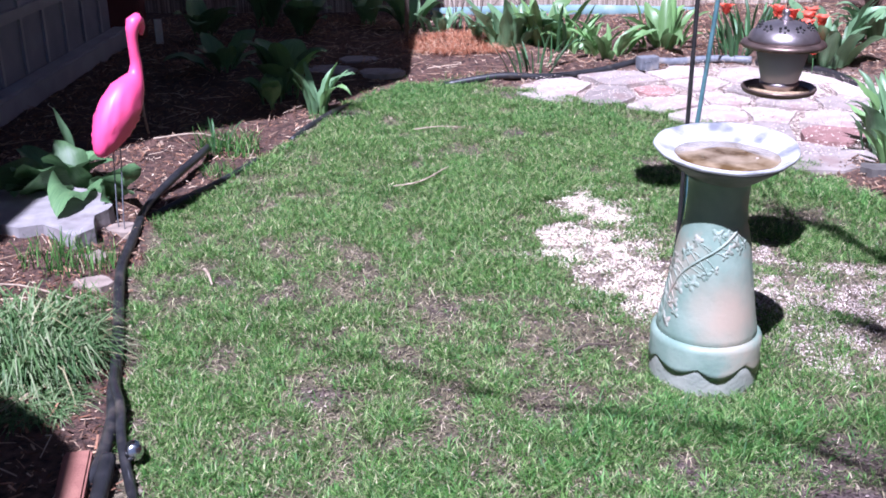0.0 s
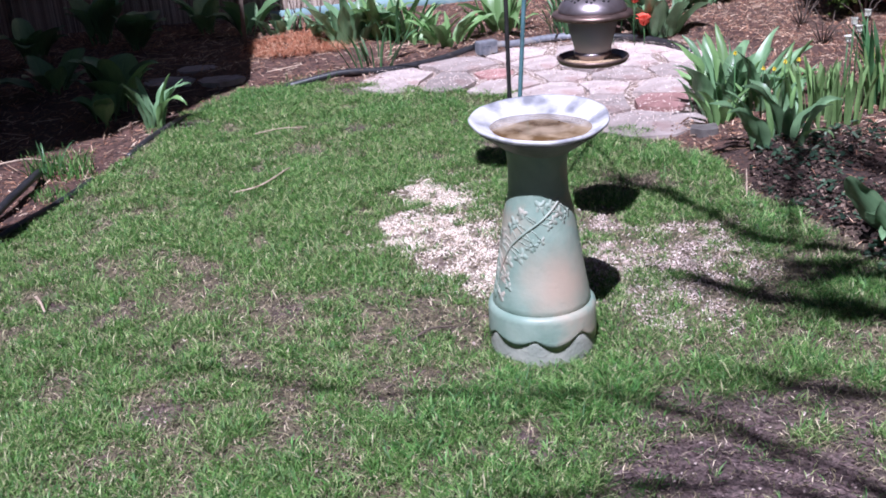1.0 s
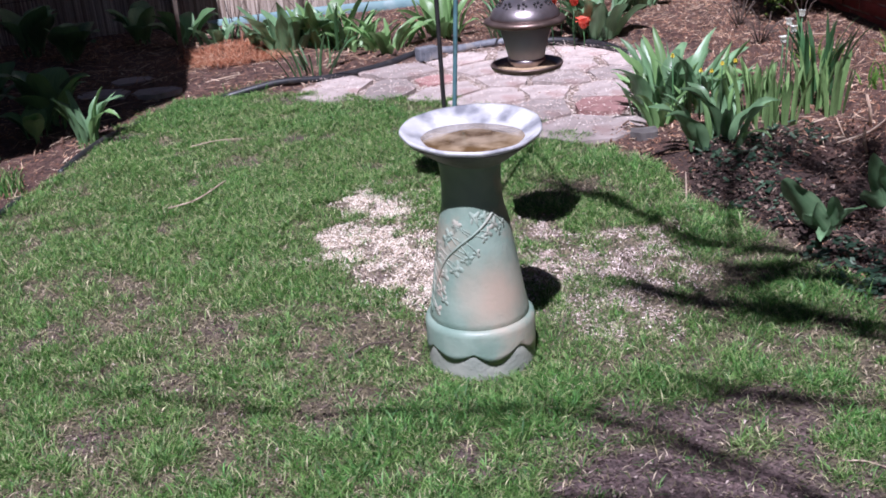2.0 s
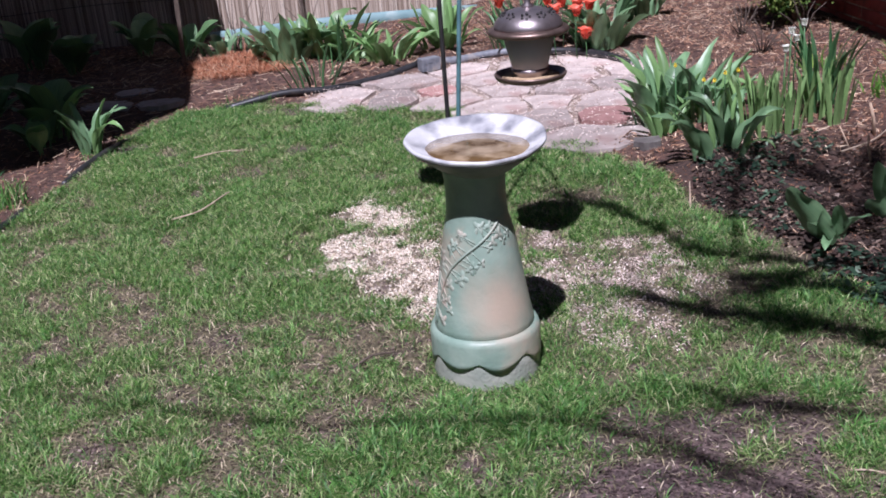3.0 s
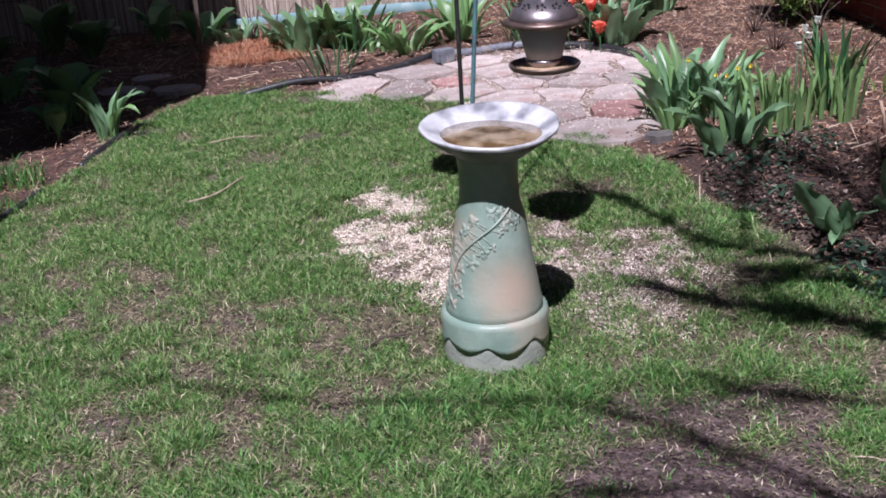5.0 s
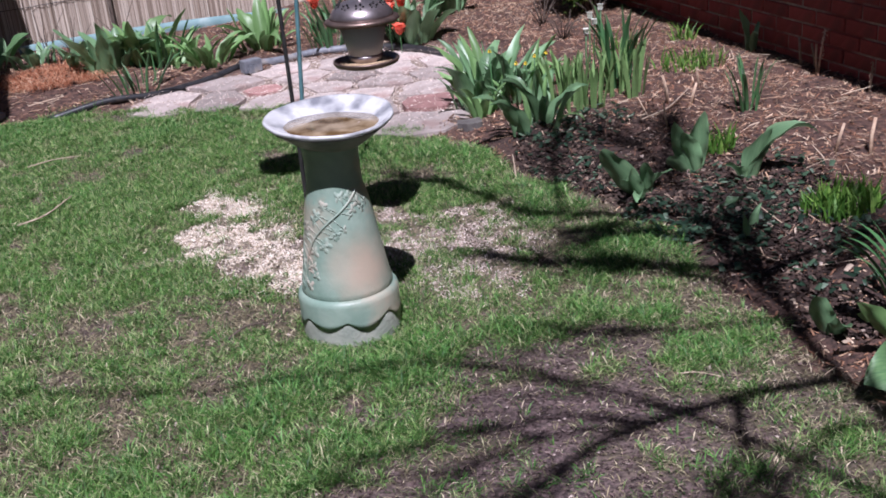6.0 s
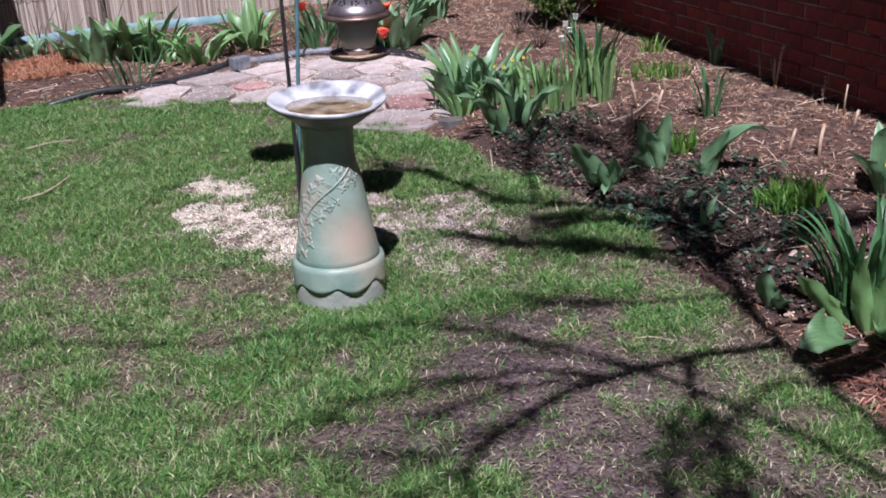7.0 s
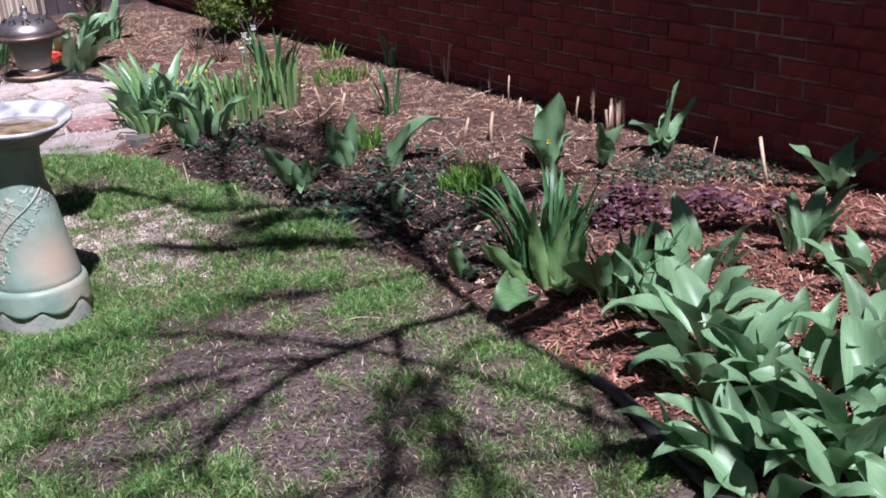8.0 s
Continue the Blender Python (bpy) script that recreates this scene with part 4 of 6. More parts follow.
def build_hoses():
    r = 0.016
    hose("garden_edging", [(-0.585, 1.3, r), (-0.63, 1.55, r), (-0.655, 1.70, r + 0.004), (-0.662, 1.745, r + 0.010)], 0.0175, M_HOSE, "open end of a black edging tube beside the brick", "edging")
    hose("garden_edging", [(-0.69, 1.66, r - 0.02), (-0.682, 1.74, r - 0.008), (-0.69, 1.81, r), (-0.71, 1.92, r), (-0.75, 2.05, r), (-0.82, 2.30, r), (-0.95, 2.74, r), (-1.00, 3.00, r), (-1.04, 3.33, r + 0.005), (-1.01, 3.55, r + 0.02), (-0.97, 3.78, r + 0.03), (-0.97, 3.95, r + 0.02)], 0.0155, M_HOSE, "thick black round edging tube along the lawn", "edging")
    hose("soaker_hose", [(-0.50, 1.40, r), (-0.57, 1.61, r), (-0.62, 1.73, r), (-0.665, 1.84, r + 0.008), (-0.70, 1.95, r + 0.022), (-0.75, 2.06, r + 0.018), (-0.80, 2.22, r)], 0.0115, M_HOSE, "thinner black hose lying over the edging tube", "hose")
    hose("garden_edging", [(-1.00, 3.28, r - 0.01), (-0.93, 3.43, r - 0.004), (-0.85, 3.68, r - 0.004), (-0.77, 3.92, r - 0.008)], 0.014, M_HOSE, "black round edging tube between shaded bed and lawn", "edging")
    hose("garden_edging", [(-0.68, 4.22, r - 0.014), (-0.62, 4.42, r - 0.008), (-0.54, 4.70, r - 0.010), (-0.42, 4.96, r - 0.022)], 0.015, M_HOSE, "black edging tube half hidden by grass", "edging")
    hose("garden_edging", [(-0.06, 5.24, 0), (0.23, 5.29, r), (0.47, 5.33, r), (0.75, 5.45, r), (0.98, 5.57, r)], 0.019, M_HOSE, "black round edging tube along the back bed", "edging")
    hose("garden_edging", [(1.02, 5.58, 0.02), (1.2, 5.62, 0.02), (1.42, 5.66, 0.02), (1.60, 5.62, 0.02)], 0.022, M_PIPE, "grey plastic edging length behind the patio", "edging")
    hose("garden_edging", [(1.62, 5.60, 0.02), (1.80, 5.50, 0.02), (1.95, 5.32, 0.02), (2.02, 5.1, 0.015)], 0.020, M_HOSE, "black round edging tube at the patio corner", "edging")
    hose("garden_edging", [(1.54, 1.10, -0.05), (1.52, 0.98, -0.03), (1.50, 0.88, -0.004), (1.47, 0.77, 0.010), (1.43, 0.66, r), (1.38, 0.54, r), (1.31, 0.3, r)], 0.0165, M_HOSE, "black round edging tube beside the tulip bed", "edging")
    bm = bmesh.new()
    box(bm, -0.055, -0.03, 0.0, 0.055, 0.03, 0.07)
    box(bm, -0.035, -0.034, 0.0, 0.012, -0.031, 0.045)
    bmesh.ops.bevel(bm, geom=bm.edges[:], offset=0.004, segments=1, affect="EDGES")
    ob = part("edging_connector", bm, M_PIPE, None, "", False)
    ob.matrix_basis = pose(1.02, 5.50, ground_z(1.02, 5.5), 0, 0, 20)
    tagged(ob, "square grey plastic connector of the garden edging", "connector")
    ob = part("hose_fitting", lathe([(0.014, 0), (0.018, 0.004), (0.018, 0.02), (0.013, 0.024), (0.013, 0.045), (0.019, 0.048), (0.019, 0.056), (0.012, 0.06)], 16), M_CHROME)
    ob.matrix_basis = pose(-0.625, 1.80, ground_z(-0.625, 1.8) + 0.025, 70, 0, 20)
    tagged(ob, "chrome hose fitting lying beside the black edging", "fitting")


build_hoses()


# ---- bird bath ----


def build_bath():
    bath = empty("bird_bath", BATH[0], BATH[1], 0.002, 0)
    tagged(bath, "weathered green ceramic bird bath with vine relief on the lawn", "bird bath")
    base = [(0.1300, -0.05), (0.1305, -0.01), (0.1308, 0.03), (0.1300, 0.075), (0.118, 0.085)]
    part("foot", lathe(base, 48), material("bare_clay", (0.24, 0.27, 0.23), (0.38, 0.385, 0.33), 14, 0.8, 0.5, 8), bath, "pale unglazed foot")

    def scallop(k, a, r, z):
        wave = abs(math.sin(a * 3.5 + 0.35))
        drip = 0.034 * (1 - wave ** 1.2) + 0.006 * math.sin(5 * a + 1.0)
        return (r + (0.0012 * wave if k == 1 else 0.0), z + (drip if k in (0, 1) else 0.35 * drip if k == 2 else 0.0))
    skirt = [(0.1312, 0.026), (0.1330, 0.024), (0.1337, 0.046), (0.1325, 0.066), (0.1335, 0.094), (0.131, 0.104), (0.125, 0.109), (0.114, 0.113)]
    part("skirt", lathe(skirt, 96, scallop), M_GLAZE, bath, "scalloped glazed skirt")
    body = [(0.122, 0.098), (0.119, 0.125), (0.112, 0.160), (0.105, 0.205), (0.098, 0.250), (0.091, 0.295), (0.085, 0.335), (0.079, 0.362), (0.0725, 0.385), (0.0700, 0.42), (0.0700, 0.46), (0.073, 0.49), (0.082, 0.507)]
    pedestal = part("pedestal", lathe(body, 64), M_GLAZE, bath, "tapered mottled green pedestal")
    under = [(0.0, 0.498), (0.070, 0.499), (0.084, 0.504), (0.105, 0.518), (0.132, 0.539), (0.152, 0.554), (0.1608, 0.5625), (0.150, 0.5560), (0.10, 0.530), (0.0, 0.520)]
    bowl = [(0.0, 0.522), (0.10, 0.532), (0.150, 0.5575), (0.1605, 0.5622), (0.163, 0.568), (0.161, 0.573), (0.156, 0.572), (0.145, 0.566), (0.128, 0.558), (0.113, 0.550), (0.098, 0.545), (0.05, 0.541), (0.0, 0.539)]

    def wobble(k, a, r, z):
        return r * (1 + 0.012 * math.sin(3 * a + 1) + 0.006 * math.sin(11 * a)), z + 0.003 * math.sin(2 * a + 0.5)
    bw = part("bowl", lathe(bowl, 96, wobble), M_BOWL, bath, "white and slate glazed shallow bowl")
    bw.matrix_basis = pose(0.006, 0.038, -0.003, 4.0, 0, 0)
    # underside split off with a darker glaze that imitates its own shade
    un = part("bowl_underside", lathe(under, 96, wobble), material("shaded_glaze", (0.09, 0.088, 0.085), (0.20, 0.195, 0.19), 18, 0.6, 0.3, 6), bath, "underside of the bowl, coloured dark grey for its shade")
    un.matrix_basis = pose(0.006, 0.038, -0.003, 4.0, 0, 0)
    wt = part("water", lathe([(0.0, 0.0), (0.06, 0.0), (0.1345, 0.0), (0.134, -0.003)], 64), M_WATER, bath, "murky brown shallow water")
    wt.matrix_basis = pose(0.006, -0.0165, 0.548)
    # vine relief winding up the front
    pts = []

    def on_body(a, z, lift=0.002):
        for (r0, z0), (r1, z1) in zip(body, body[1:]):
            if z0 <= z <= z1:
                r = r0 + (r1 - r0) * (z - z0) / max(1e-6, z1 - z0)
                return Vector(((r + lift) * math.cos(a), (r + lift) * math.sin(a), z))
        return Vector(((0.09 + lift) * math.cos(a), (0.09 + lift) * math.sin(a), z))
    rnd = random.Random(71)
    bends = smooth_line([(-171, 0.130, 0), (-166, 0.195, 0), (-151, 0.262, 0), (-126, 0.308, 0), (-95, 0.345, 0), (-60, 0.386, 0)], 8)
    stem = [on_body(radians(q.x), q.y, 0.0015) for q in bends]
    bm = tube(bmesh.new(), stem, 0.0018, 6, 0.0034)
    for k in range(34):
        q = bends[min(len(bends) - 2, int(1 + (len(bends) - 2) * (k + rnd.random()) / 34))]
        side = sign(k)
        a, z = radians(q.x), q.y
        ca, cz = a + side * rnd.uniform(0.12, 0.50), min(max(z - side * rnd.uniform(0.006, 0.036), 0.132), 0.376)
        tube(bm, [on_body(a, z, 0.0005), on_body((a + ca) / 2, (z + cz) / 2 + 0.003, 0.001), on_body(ca, cz, 0.0005)], 0.0015, 5, 0.001)
        turn, size = math.atan2(cz - z, (ca - a) * 0.1) + rnd.uniform(-0.6, 0.6), rnd.uniform(0.012, 0.021)
        ring = []
        for m in range(20):
            w = 2 * math.pi * m / 20
            rr = size * (0.34 + 0.66 * abs(math.cos(1.5 * w)) ** 1.6) * (1.0 if abs(math.sin(w / 2)) < 0.9 else 0.7)
            ring.append((ca + rr * math.cos(w + turn) / 0.10, min(max(cz + rr * math.sin(w + turn), 0.112), 0.398)))
        low = [bm.verts.new(on_body(u, w, -0.001)) for u, w in ring]
        top = [bm.verts.new(on_body(ca + (u - ca) * 0.9, cz + (w - cz) * 0.82, 0.0010)) for u, w in ring]
        mid = bm.verts.new(on_body(ca, cz, 0.0005))
        for i in range(20):
            j = (i + 1) % 20
            bm.faces.new((low[i], low[j], top[j], top[i]))
            bm.faces.new((top[i], top[j], mid))
    part("vine_relief", bm, M_VINE, pedestal, "raised vine with small leaves")


build_bath()


# ---- bird feeder on a hook, second hook ----
def build_hook(name, base, top, arm, mat, label):
    hook = empty(name, base[0], base[1], ground_z(*base[:2]))
    tagged(hook, label, "garden hook")
    b, t = Vector((0, 0, -0.05)), Vector(top) - Vector(base)
    part("pole", tube(bmesh.new(), [b.lerp(t, k / 8) for k in range(9)], 0.0065, 10), mat, hook)
    e = Vector(arm) - Vector(base)
    mid = (t + e) / 2 + Vector((0, 0, 0.22))
    line = smooth_line([t, t.lerp(mid, 0.6) + Vector((0, 0, 0.09)), mid, e.lerp(mid, 0.3) + Vector((0, 0, 0.06)), e], 6)
    part("arm", tube(bmesh.new(), line, 0.006, 8), mat, hook)
    return hook


def build_feeder(x, y, z):
    """z: underside of the tray."""
    f = empty("bird_feeder", x, y, z)
    tagged(f, "lantern-shaped bronze metal bird feeder with clear seed cup", "bird feeder")
    tray = part("tray", lathe([(0.0, 0.0), (0.078, 0.0), (0.096, 0.006), (0.102, 0.017), (0.100, 0.021), (0.095, 0.018), (0.086, 0.011), (0.06, 0.009), (0.0, 0.009)], 48), M_COPPER, f, "round bronze seed tray")
    part("seed", lathe([(0.0, 0.016), (0.05, 0.015), (0.082, 0.012)], 32), M_SEEDS, tray, "pale mixed seed")
    part("collar", lathe([(0.048, 0.010), (0.049, 0.022), (0.053, 0.026), (0.053, 0.034), (0.049, 0.036)], 40), M_BRONZE, f)
    cup = part("cup", lathe([(0.047, 0.030), (0.050, 0.036), (0.074, 0.132), (0.072, 0.132), (0.048, 0.038), (0.046, 0.034)], 48), M_CLEAR, f, "smoky clear plastic cup")
    part("cup_seed", lathe([(0.0, 0.034), (0.044, 0.034), (0.061, 0.104), (0.0, 0.110)], 40), material("cup_seed_mix", (0.44, 0.40, 0.36), (0.72, 0.67, 0.62), 120, 0.9, 0.5, 2), cup, "seed mix")
    part("rim", lathe([(0.071, 0.128), (0.108, 0.130), (0.114, 0.137), (0.110, 0.144), (0.096, 0.147)], 48), M_COPPER, f)
    dome = [(0.096, 0.146)] + [(0.096 * math.cos(a), 0.146 + 0.056 * math.sin(a)) for a in np.linspace(0.15, 1.45, 9)] + [(0.0, 0.203)]
    cap = part("cap", lathe(dome, 48), M_BRONZE, f, "pierced domed bronze cap")
    bm = bmesh.new()
    for k in range(10):
        a = 2 * math.pi * k / 10
        c = Vector((0.070 * math.cos(a), 0.070 * math.sin(a), 0.186))
        for j in range(5):
            w = 2 * math.pi * j / 5
            q = c + 0.011 * (math.cos(w) * Vector((-math.sin(a), math.cos(a), 0)) + math.sin(w) * Vector((-0.55 * math.cos(a), -0.55 * math.sin(a), 0.6)))
            bmesh.ops.create_icosphere(bm, subdivisions=1, radius=0.0042, matrix=Matrix.Translation(q))
    part("pierced_flowers", bm, M_BLACKMETAL, cap, "dark flower-shaped piercings")
    part("finial", lathe([(0.016, 0.200), (0.018, 0.206), (0.008, 0.212), (0.011, 0.220), (0.006, 0.230), (0.0, 0.232)], 16), M_BRONZE, cap)
    bm = tube(bmesh.new(), [Vector((0, 0, 0.22 + 0.055 * k)) for k in range(8)], 0.0013, 5)
    part("hanging_wire", bm, M_BLACKMETAL, f)
    return f


build_hook("garden_hook", (0.700, 2.80, 0.0), (0.705, 2.80, 1.72), (0.94, 2.79, 1.19), M_BLACKMETAL, "slim black metal garden hook pushed into the lawn")
build_hook("garden_hook", (0.700, 2.855, 0.0), (0.842, 2.80, 1.85), (0.52, 2.88, 1.82), M_TEALMETAL, "slim teal painted metal garden hook leaning slightly")
FEEDER = build_feeder(0.942, 2.79, 0.553)
# unseen second feeder, added for the shadow it casts on the lawn
copy_thing(FEEDER, pose(0.52, 2.88, 1.42))


# ---- flamingo ----
def build_flamingo(x, y):
    f = empty("garden_flamingo", x, y, ground_z(x, y), 0)
    tagged(f, "bright pink plastic garden flamingo on thin wire legs", "garden ornament")

    bm = bmesh.new()
    # local y runs from tail to breast, z up; the bird stands with its tail low
    spine = [((0, -0.095, 0.288), 0.0080, 0.0100), ((0, -0.088, 0.300), 0.0240, 0.0240), ((0, -0.066, 0.330), 0.0380, 0.0440), ((0, -0.032, 0.368), 0.0520, 0.0600), ((0, 0.004, 0.408), 0.0580, 0.0660), ((0, 0.040, 0.446), 0.0520, 0.0580), ((0, 0.070, 0.474), 0.0360, 0.0400), ((0, 0.086, 0.498), 0.0230, 0.0240), ((0, 0.092, 0.530), 0.0175, 0.0175), ((0, 0.089, 0.570), 0.0160, 0.0160), ((0, 0.088, 0.606), 0.0165, 0.0165), ((0, 0.092, 0.630), 0.0210, 0.0200), ((0, 0.100, 0.648), 0.0250, 0.0210), ((0, 0.114, 0.655), 0.0220, 0.0190), ((0, 0.126, 0.645), 0.0150, 0.0140), ((0, 0.130, 0.625), 0.0110, 0.0110), ((0, 0.126, 0.606), 0.0040, 0.0040)]
    pts = [Vector(p) for p, _, _ in spine]
    rings = []
    for k, (p, rw, rh) in enumerate(spine):
        d = (pts[min(k + 1, len(pts) - 1)] - pts[max(k - 1, 0)]).normalized()
        side, up = Vector((1, 0, 0)), None
        up = side.cross(d)
        rings.append([bm.verts.new(Vector(p) + side * rw * math.cos(2 * math.pi * i / 24) + up * rh * math.sin(2 * math.pi * i / 24)) for i in range(24)])
    for a, b in zip(rings, rings[1:]):
        for i in range(24):
            bm.faces.new((a[i], b[i], b[(i + 1) % 24], a[(i + 1) % 24]))
    bm.faces.new(rings[0])
    bm.faces.new(list(reversed(rings[-1])))
    bmesh.ops.subdivide_edges(bm, edges=bm.edges[:], cuts=1, use_grid_fill=True, smooth=0.6)
    for v in bm.verts:
        if v.co.z < 0.46 and v.co.y < 0.06:
            g = 0.0055 * math.sin(abs(v.co.x) * 330 + (v.co.z * 0.6 + v.co.y) * 60) * min(1.0, abs(v.co.x) / 0.03) * min(1.0, (0.46 - v.co.z) / 0.05)
            v.co += v.normal * g
    bmesh.ops.recalc_face_normals(bm, faces=bm.faces[:])
    part("body", bm, M_PINK, f)
    for sx in (-1, 1):
        bm = tube(bmesh.new(), [Vector((sx * 0.018, -0.02, 0.36)), Vector((sx * 0.014, -0.045, 0.1)), Vector((sx * 0.012, -0.05, -0.03))], 0.0018, 8)
        part("leg", bm, M_PIPE, f, "thin wire leg")
    return f


FLAMINGO = build_flamingo(-1.04, 3.16)
FLAMINGO.matrix_basis = pose(-1.04, 3.16, ground_z(-1.04, 3.16) - 0.044, 0, 0, -30) @ Matrix.Diagonal((1.04, 1.04, 1.095, 1))


# ---- plants ----
def leaf_mesh(name, length, width, arch, fold, shape, mat, seed, twist=0.0, wave=0.0, bend=0.0):
    """A leaf that rises along z and bends over towards y; arch: degrees turned from base to tip."""
    rows, verts, faces = 12, [], []
    p, ang = Vector((0, 0, -0.012)), radians(3)
    across = (-1, -0.68, -0.34, 0, 0.34, 0.68, 1)
    for k in range(rows + 1):
        t = k / rows
        if shape == "tulip":
            w = width * max(t ** 0.55 * (1 - t) ** 0.72 / 0.4195, 0.40 * (1 - 1.6 * t))
        elif shape == "hosta":
            w = width * max(0.12 if t < 0.3 else 0.0, math.sin(math.pi * max(0.0, (t - 0.16) / 0.84)) ** 0.7)
        elif shape == "iris":
            w = width * (0.75 + 0.25 * t) * (1 if t < 0.7 else math.sqrt(max(0.0, (1 - t) / 0.3)))
        else:
            w = width * (0.8 + 0.2 * math.sin(math.pi * t)) * (1 if t < 0.85 else max(0.1, (1 - t) / 0.15))
        w = max(w, 0.0008)
        tw = radians(twist) * t
        s = Vector((math.cos(tw), math.sin(tw) * 0.5, 0))
        nrm = Vector((0, -math.cos(ang), math.sin(ang)))
        lift = fold * w * (1.35 - 1.1 * t)
        wv = wave * w
        side = Vector((bend * t * t * length, 0, 0))
        for o in across:
            ripple = wv * (math.sin(9 * t + seed + 2.1 * o) + 0.5 * math.sin(17 * t + 2 * seed - 3 * o)) * abs(o) ** 1.5
            verts.append(p + side + s * (w / 2 * o) + nrm * (lift * abs(o) ** 1.4 + ripple))
        p = p + Vector((0, math.sin(ang), math.cos(ang))) * (length / rows)
        ang += radians(arch) / rows * (0.25 + 2.25 * t * t)
    for k in range(rows):
        for i in range(6):
            a = k * 7 + i
            faces.append((a, a + 1, a + 8, a + 7))
    me = bpy.data.meshes.new(name)
    me.from_pydata([tuple(v) for v in verts], [], faces)
    me.materials.append(mat)
    me.shade_smooth()
    return me


ARCHES = (12, 35, 60, 85, 115, 150, 25, 100)
LEAVES = {
    "tulip": [leaf_mesh("leaf", 1.0, 0.18 + 0.05 * (k % 4), ARCHES[k], 0.30, "tulip", M_TULIP, k, sign(k) * (18 + 9 * k), 0.09, sign(k // 2) * 0.10) for k in range(8)],
    "broad": [leaf_mesh("leaf", 1.0, 0.33 + 0.05 * (k % 3), 0.9 * ARCHES[k] + 10, 0.26, "tulip", M_TULIP, k + 9, sign(k) * (14 + 9 * k), 0.09, sign(k // 2) * 0.14) for k in range(8)],
    "light": [leaf_mesh("leaf", 1.0, 0.19 + 0.05 * (k % 3), ARCHES[k], 0.28, "tulip", M_LIGHT, k + 5, sign(k) * (18 + 9 * k), 0.07, sign(k // 2) * 0.12) for k in range(8)],
    "hosta": [leaf_mesh("leaf", 1.0, 0.46 + 0.05 * (k % 3), 60 + 14 * k, 0.20, "hosta", M_HOSTA, k + 20, sign(k) * 12, 0.05, sign(k) * 0.1) for k in range(5)],
    "iris": [leaf_mesh("leaf", 1.0, 0.085 + 0.02 * (k % 3), 4 + 7 * k, 0.05, "iris", M_IRIS, k + 30, sign(k) * 25, 0.0, sign(k) * 0.08) for k in range(5)],
    "strap": [leaf_mesh("leaf", 1.0, 0.055 + 0.012 * (k % 3), 5 + 14 * k, 0.25, "strap", M_STRAP, k + 40, sign(k) * 30, 0.0, sign(k // 2) * 0.12) for k in range(6)],
}
LEAVES["mixed"] = [leaf_mesh("leaf", 1.0, 0.12 + 0.04 * (k % 4), 1.1 * ARCHES[k % 8] + 22, 0.28, "tulip", M_TULIP if k % 5 else M_LIGHT, k + 60, sign(k) * (15 + 7 * k), 0.16, sign(k // 2) * 0.16) for k in range(12)]
PLANT_WORDS = {
    "mixed": ("tulip_plant", "tulip"),
    "tulip": ("tulip_plant", "tulip"), "broad": ("tulip_plant", "tulip"), "light": ("tulip_plant", "tulip"), "hosta": ("hosta_plant", "hosta"),
    "iris": ("iris_plant", "iris"), "strap": ("daffodil_plant", "daffodil"),
}


def plant(kind, x, y, tall, count, spread, label, seed, spans=(0.65, 1.0), radius=0.03, lean=(2, 30)):
    """A clump of single leaves fanning out of one base."""
    rnd = random.Random(seed)
    name, category = PLANT_WORDS[kind]
    root = empty(name, x, y, ground_z(x, y) - 0.004)
    tagged(root, label, category)
    for k in range(count):
        me = rnd.choice(LEAVES[kind])
        ob = new("leaf", me)
        ob.parent = root
        a = 360 * k * 0.382 + rnd.uniform(-60, 60)
        s = tall * rnd.uniform(*spans) * (1.15 if kind in ("tulip", "broad", "light", "hosta", "mixed") else 1.0)
        r = radius * math.sqrt(rnd.random()) * (1 + spread)
        tilt = rnd.uniform(*lean) * spread * 0.8
        ob.matrix_basis = pose(r * math.cos(radians(a + 90)), r * math.sin(radians(a + 90)), 0, 0, 0, a) @ pose(0, 0, 0, -tilt, 0, 0) @ Matrix.Diagonal((s * rnd.uniform(0.85, 1.15), s, s, 1))
    return root


def leaf_by_leaf(kind, x, y, label, leaves, mat=None, shape="tulip", fold=0.36):
    """A plant of single leaves: length, width, arch, the way it bends, tilt at the base, offset in x and y, sideways lean."""
    name, category = PLANT_WORDS[kind]
    root = empty(name, x, y, ground_z(x, y) - 0.004)
    tagged(root, label, category)
    for k, (ln, wd, arch, way, tilt, dx, dy, *roll) in enumerate(leaves):
        me = leaf_mesh("leaf", 1.0, wd / ln, arch, fold, shape, mat or M_TULIP, 3 * k + int(100 * x), sign(k) * 32, 0.17, sign(k // 2) * 0.10)
        ob = new("leaf", me)
        ob.parent = root
        ob.matrix_basis = pose(dx, dy, 0, 0, 0, way) @ pose(0, 0, 0, 0, roll[0] if roll else 0, 0) @ pose(0, 0, 0, -tilt, 0, 0) @ Matrix.Scale(ln, 4)
    return root


def shoots(name, x, y, n, rad, length, width, mat, label, category, seed, lean=(0.2, 0.8)):
    rnd = np.random.RandomState(seed)
    a, r = rnd.rand(n) * 2 * np.pi, rad * np.sqrt(rnd.rand(n))
    px, py = x + r * np.cos(a), y + r * np.sin(a) * 0.8
    ob = blades(name, px, py, height(px, py), length * (0.5 + 0.5 * rnd.rand(n)), width * (0.7 + 0.6 * rnd.rand(n)), lean[0] + (lean[1] - lean[0]) * rnd.rand(n), mat, rnd)
    return tagged(ob, label, category, kind="stuff")


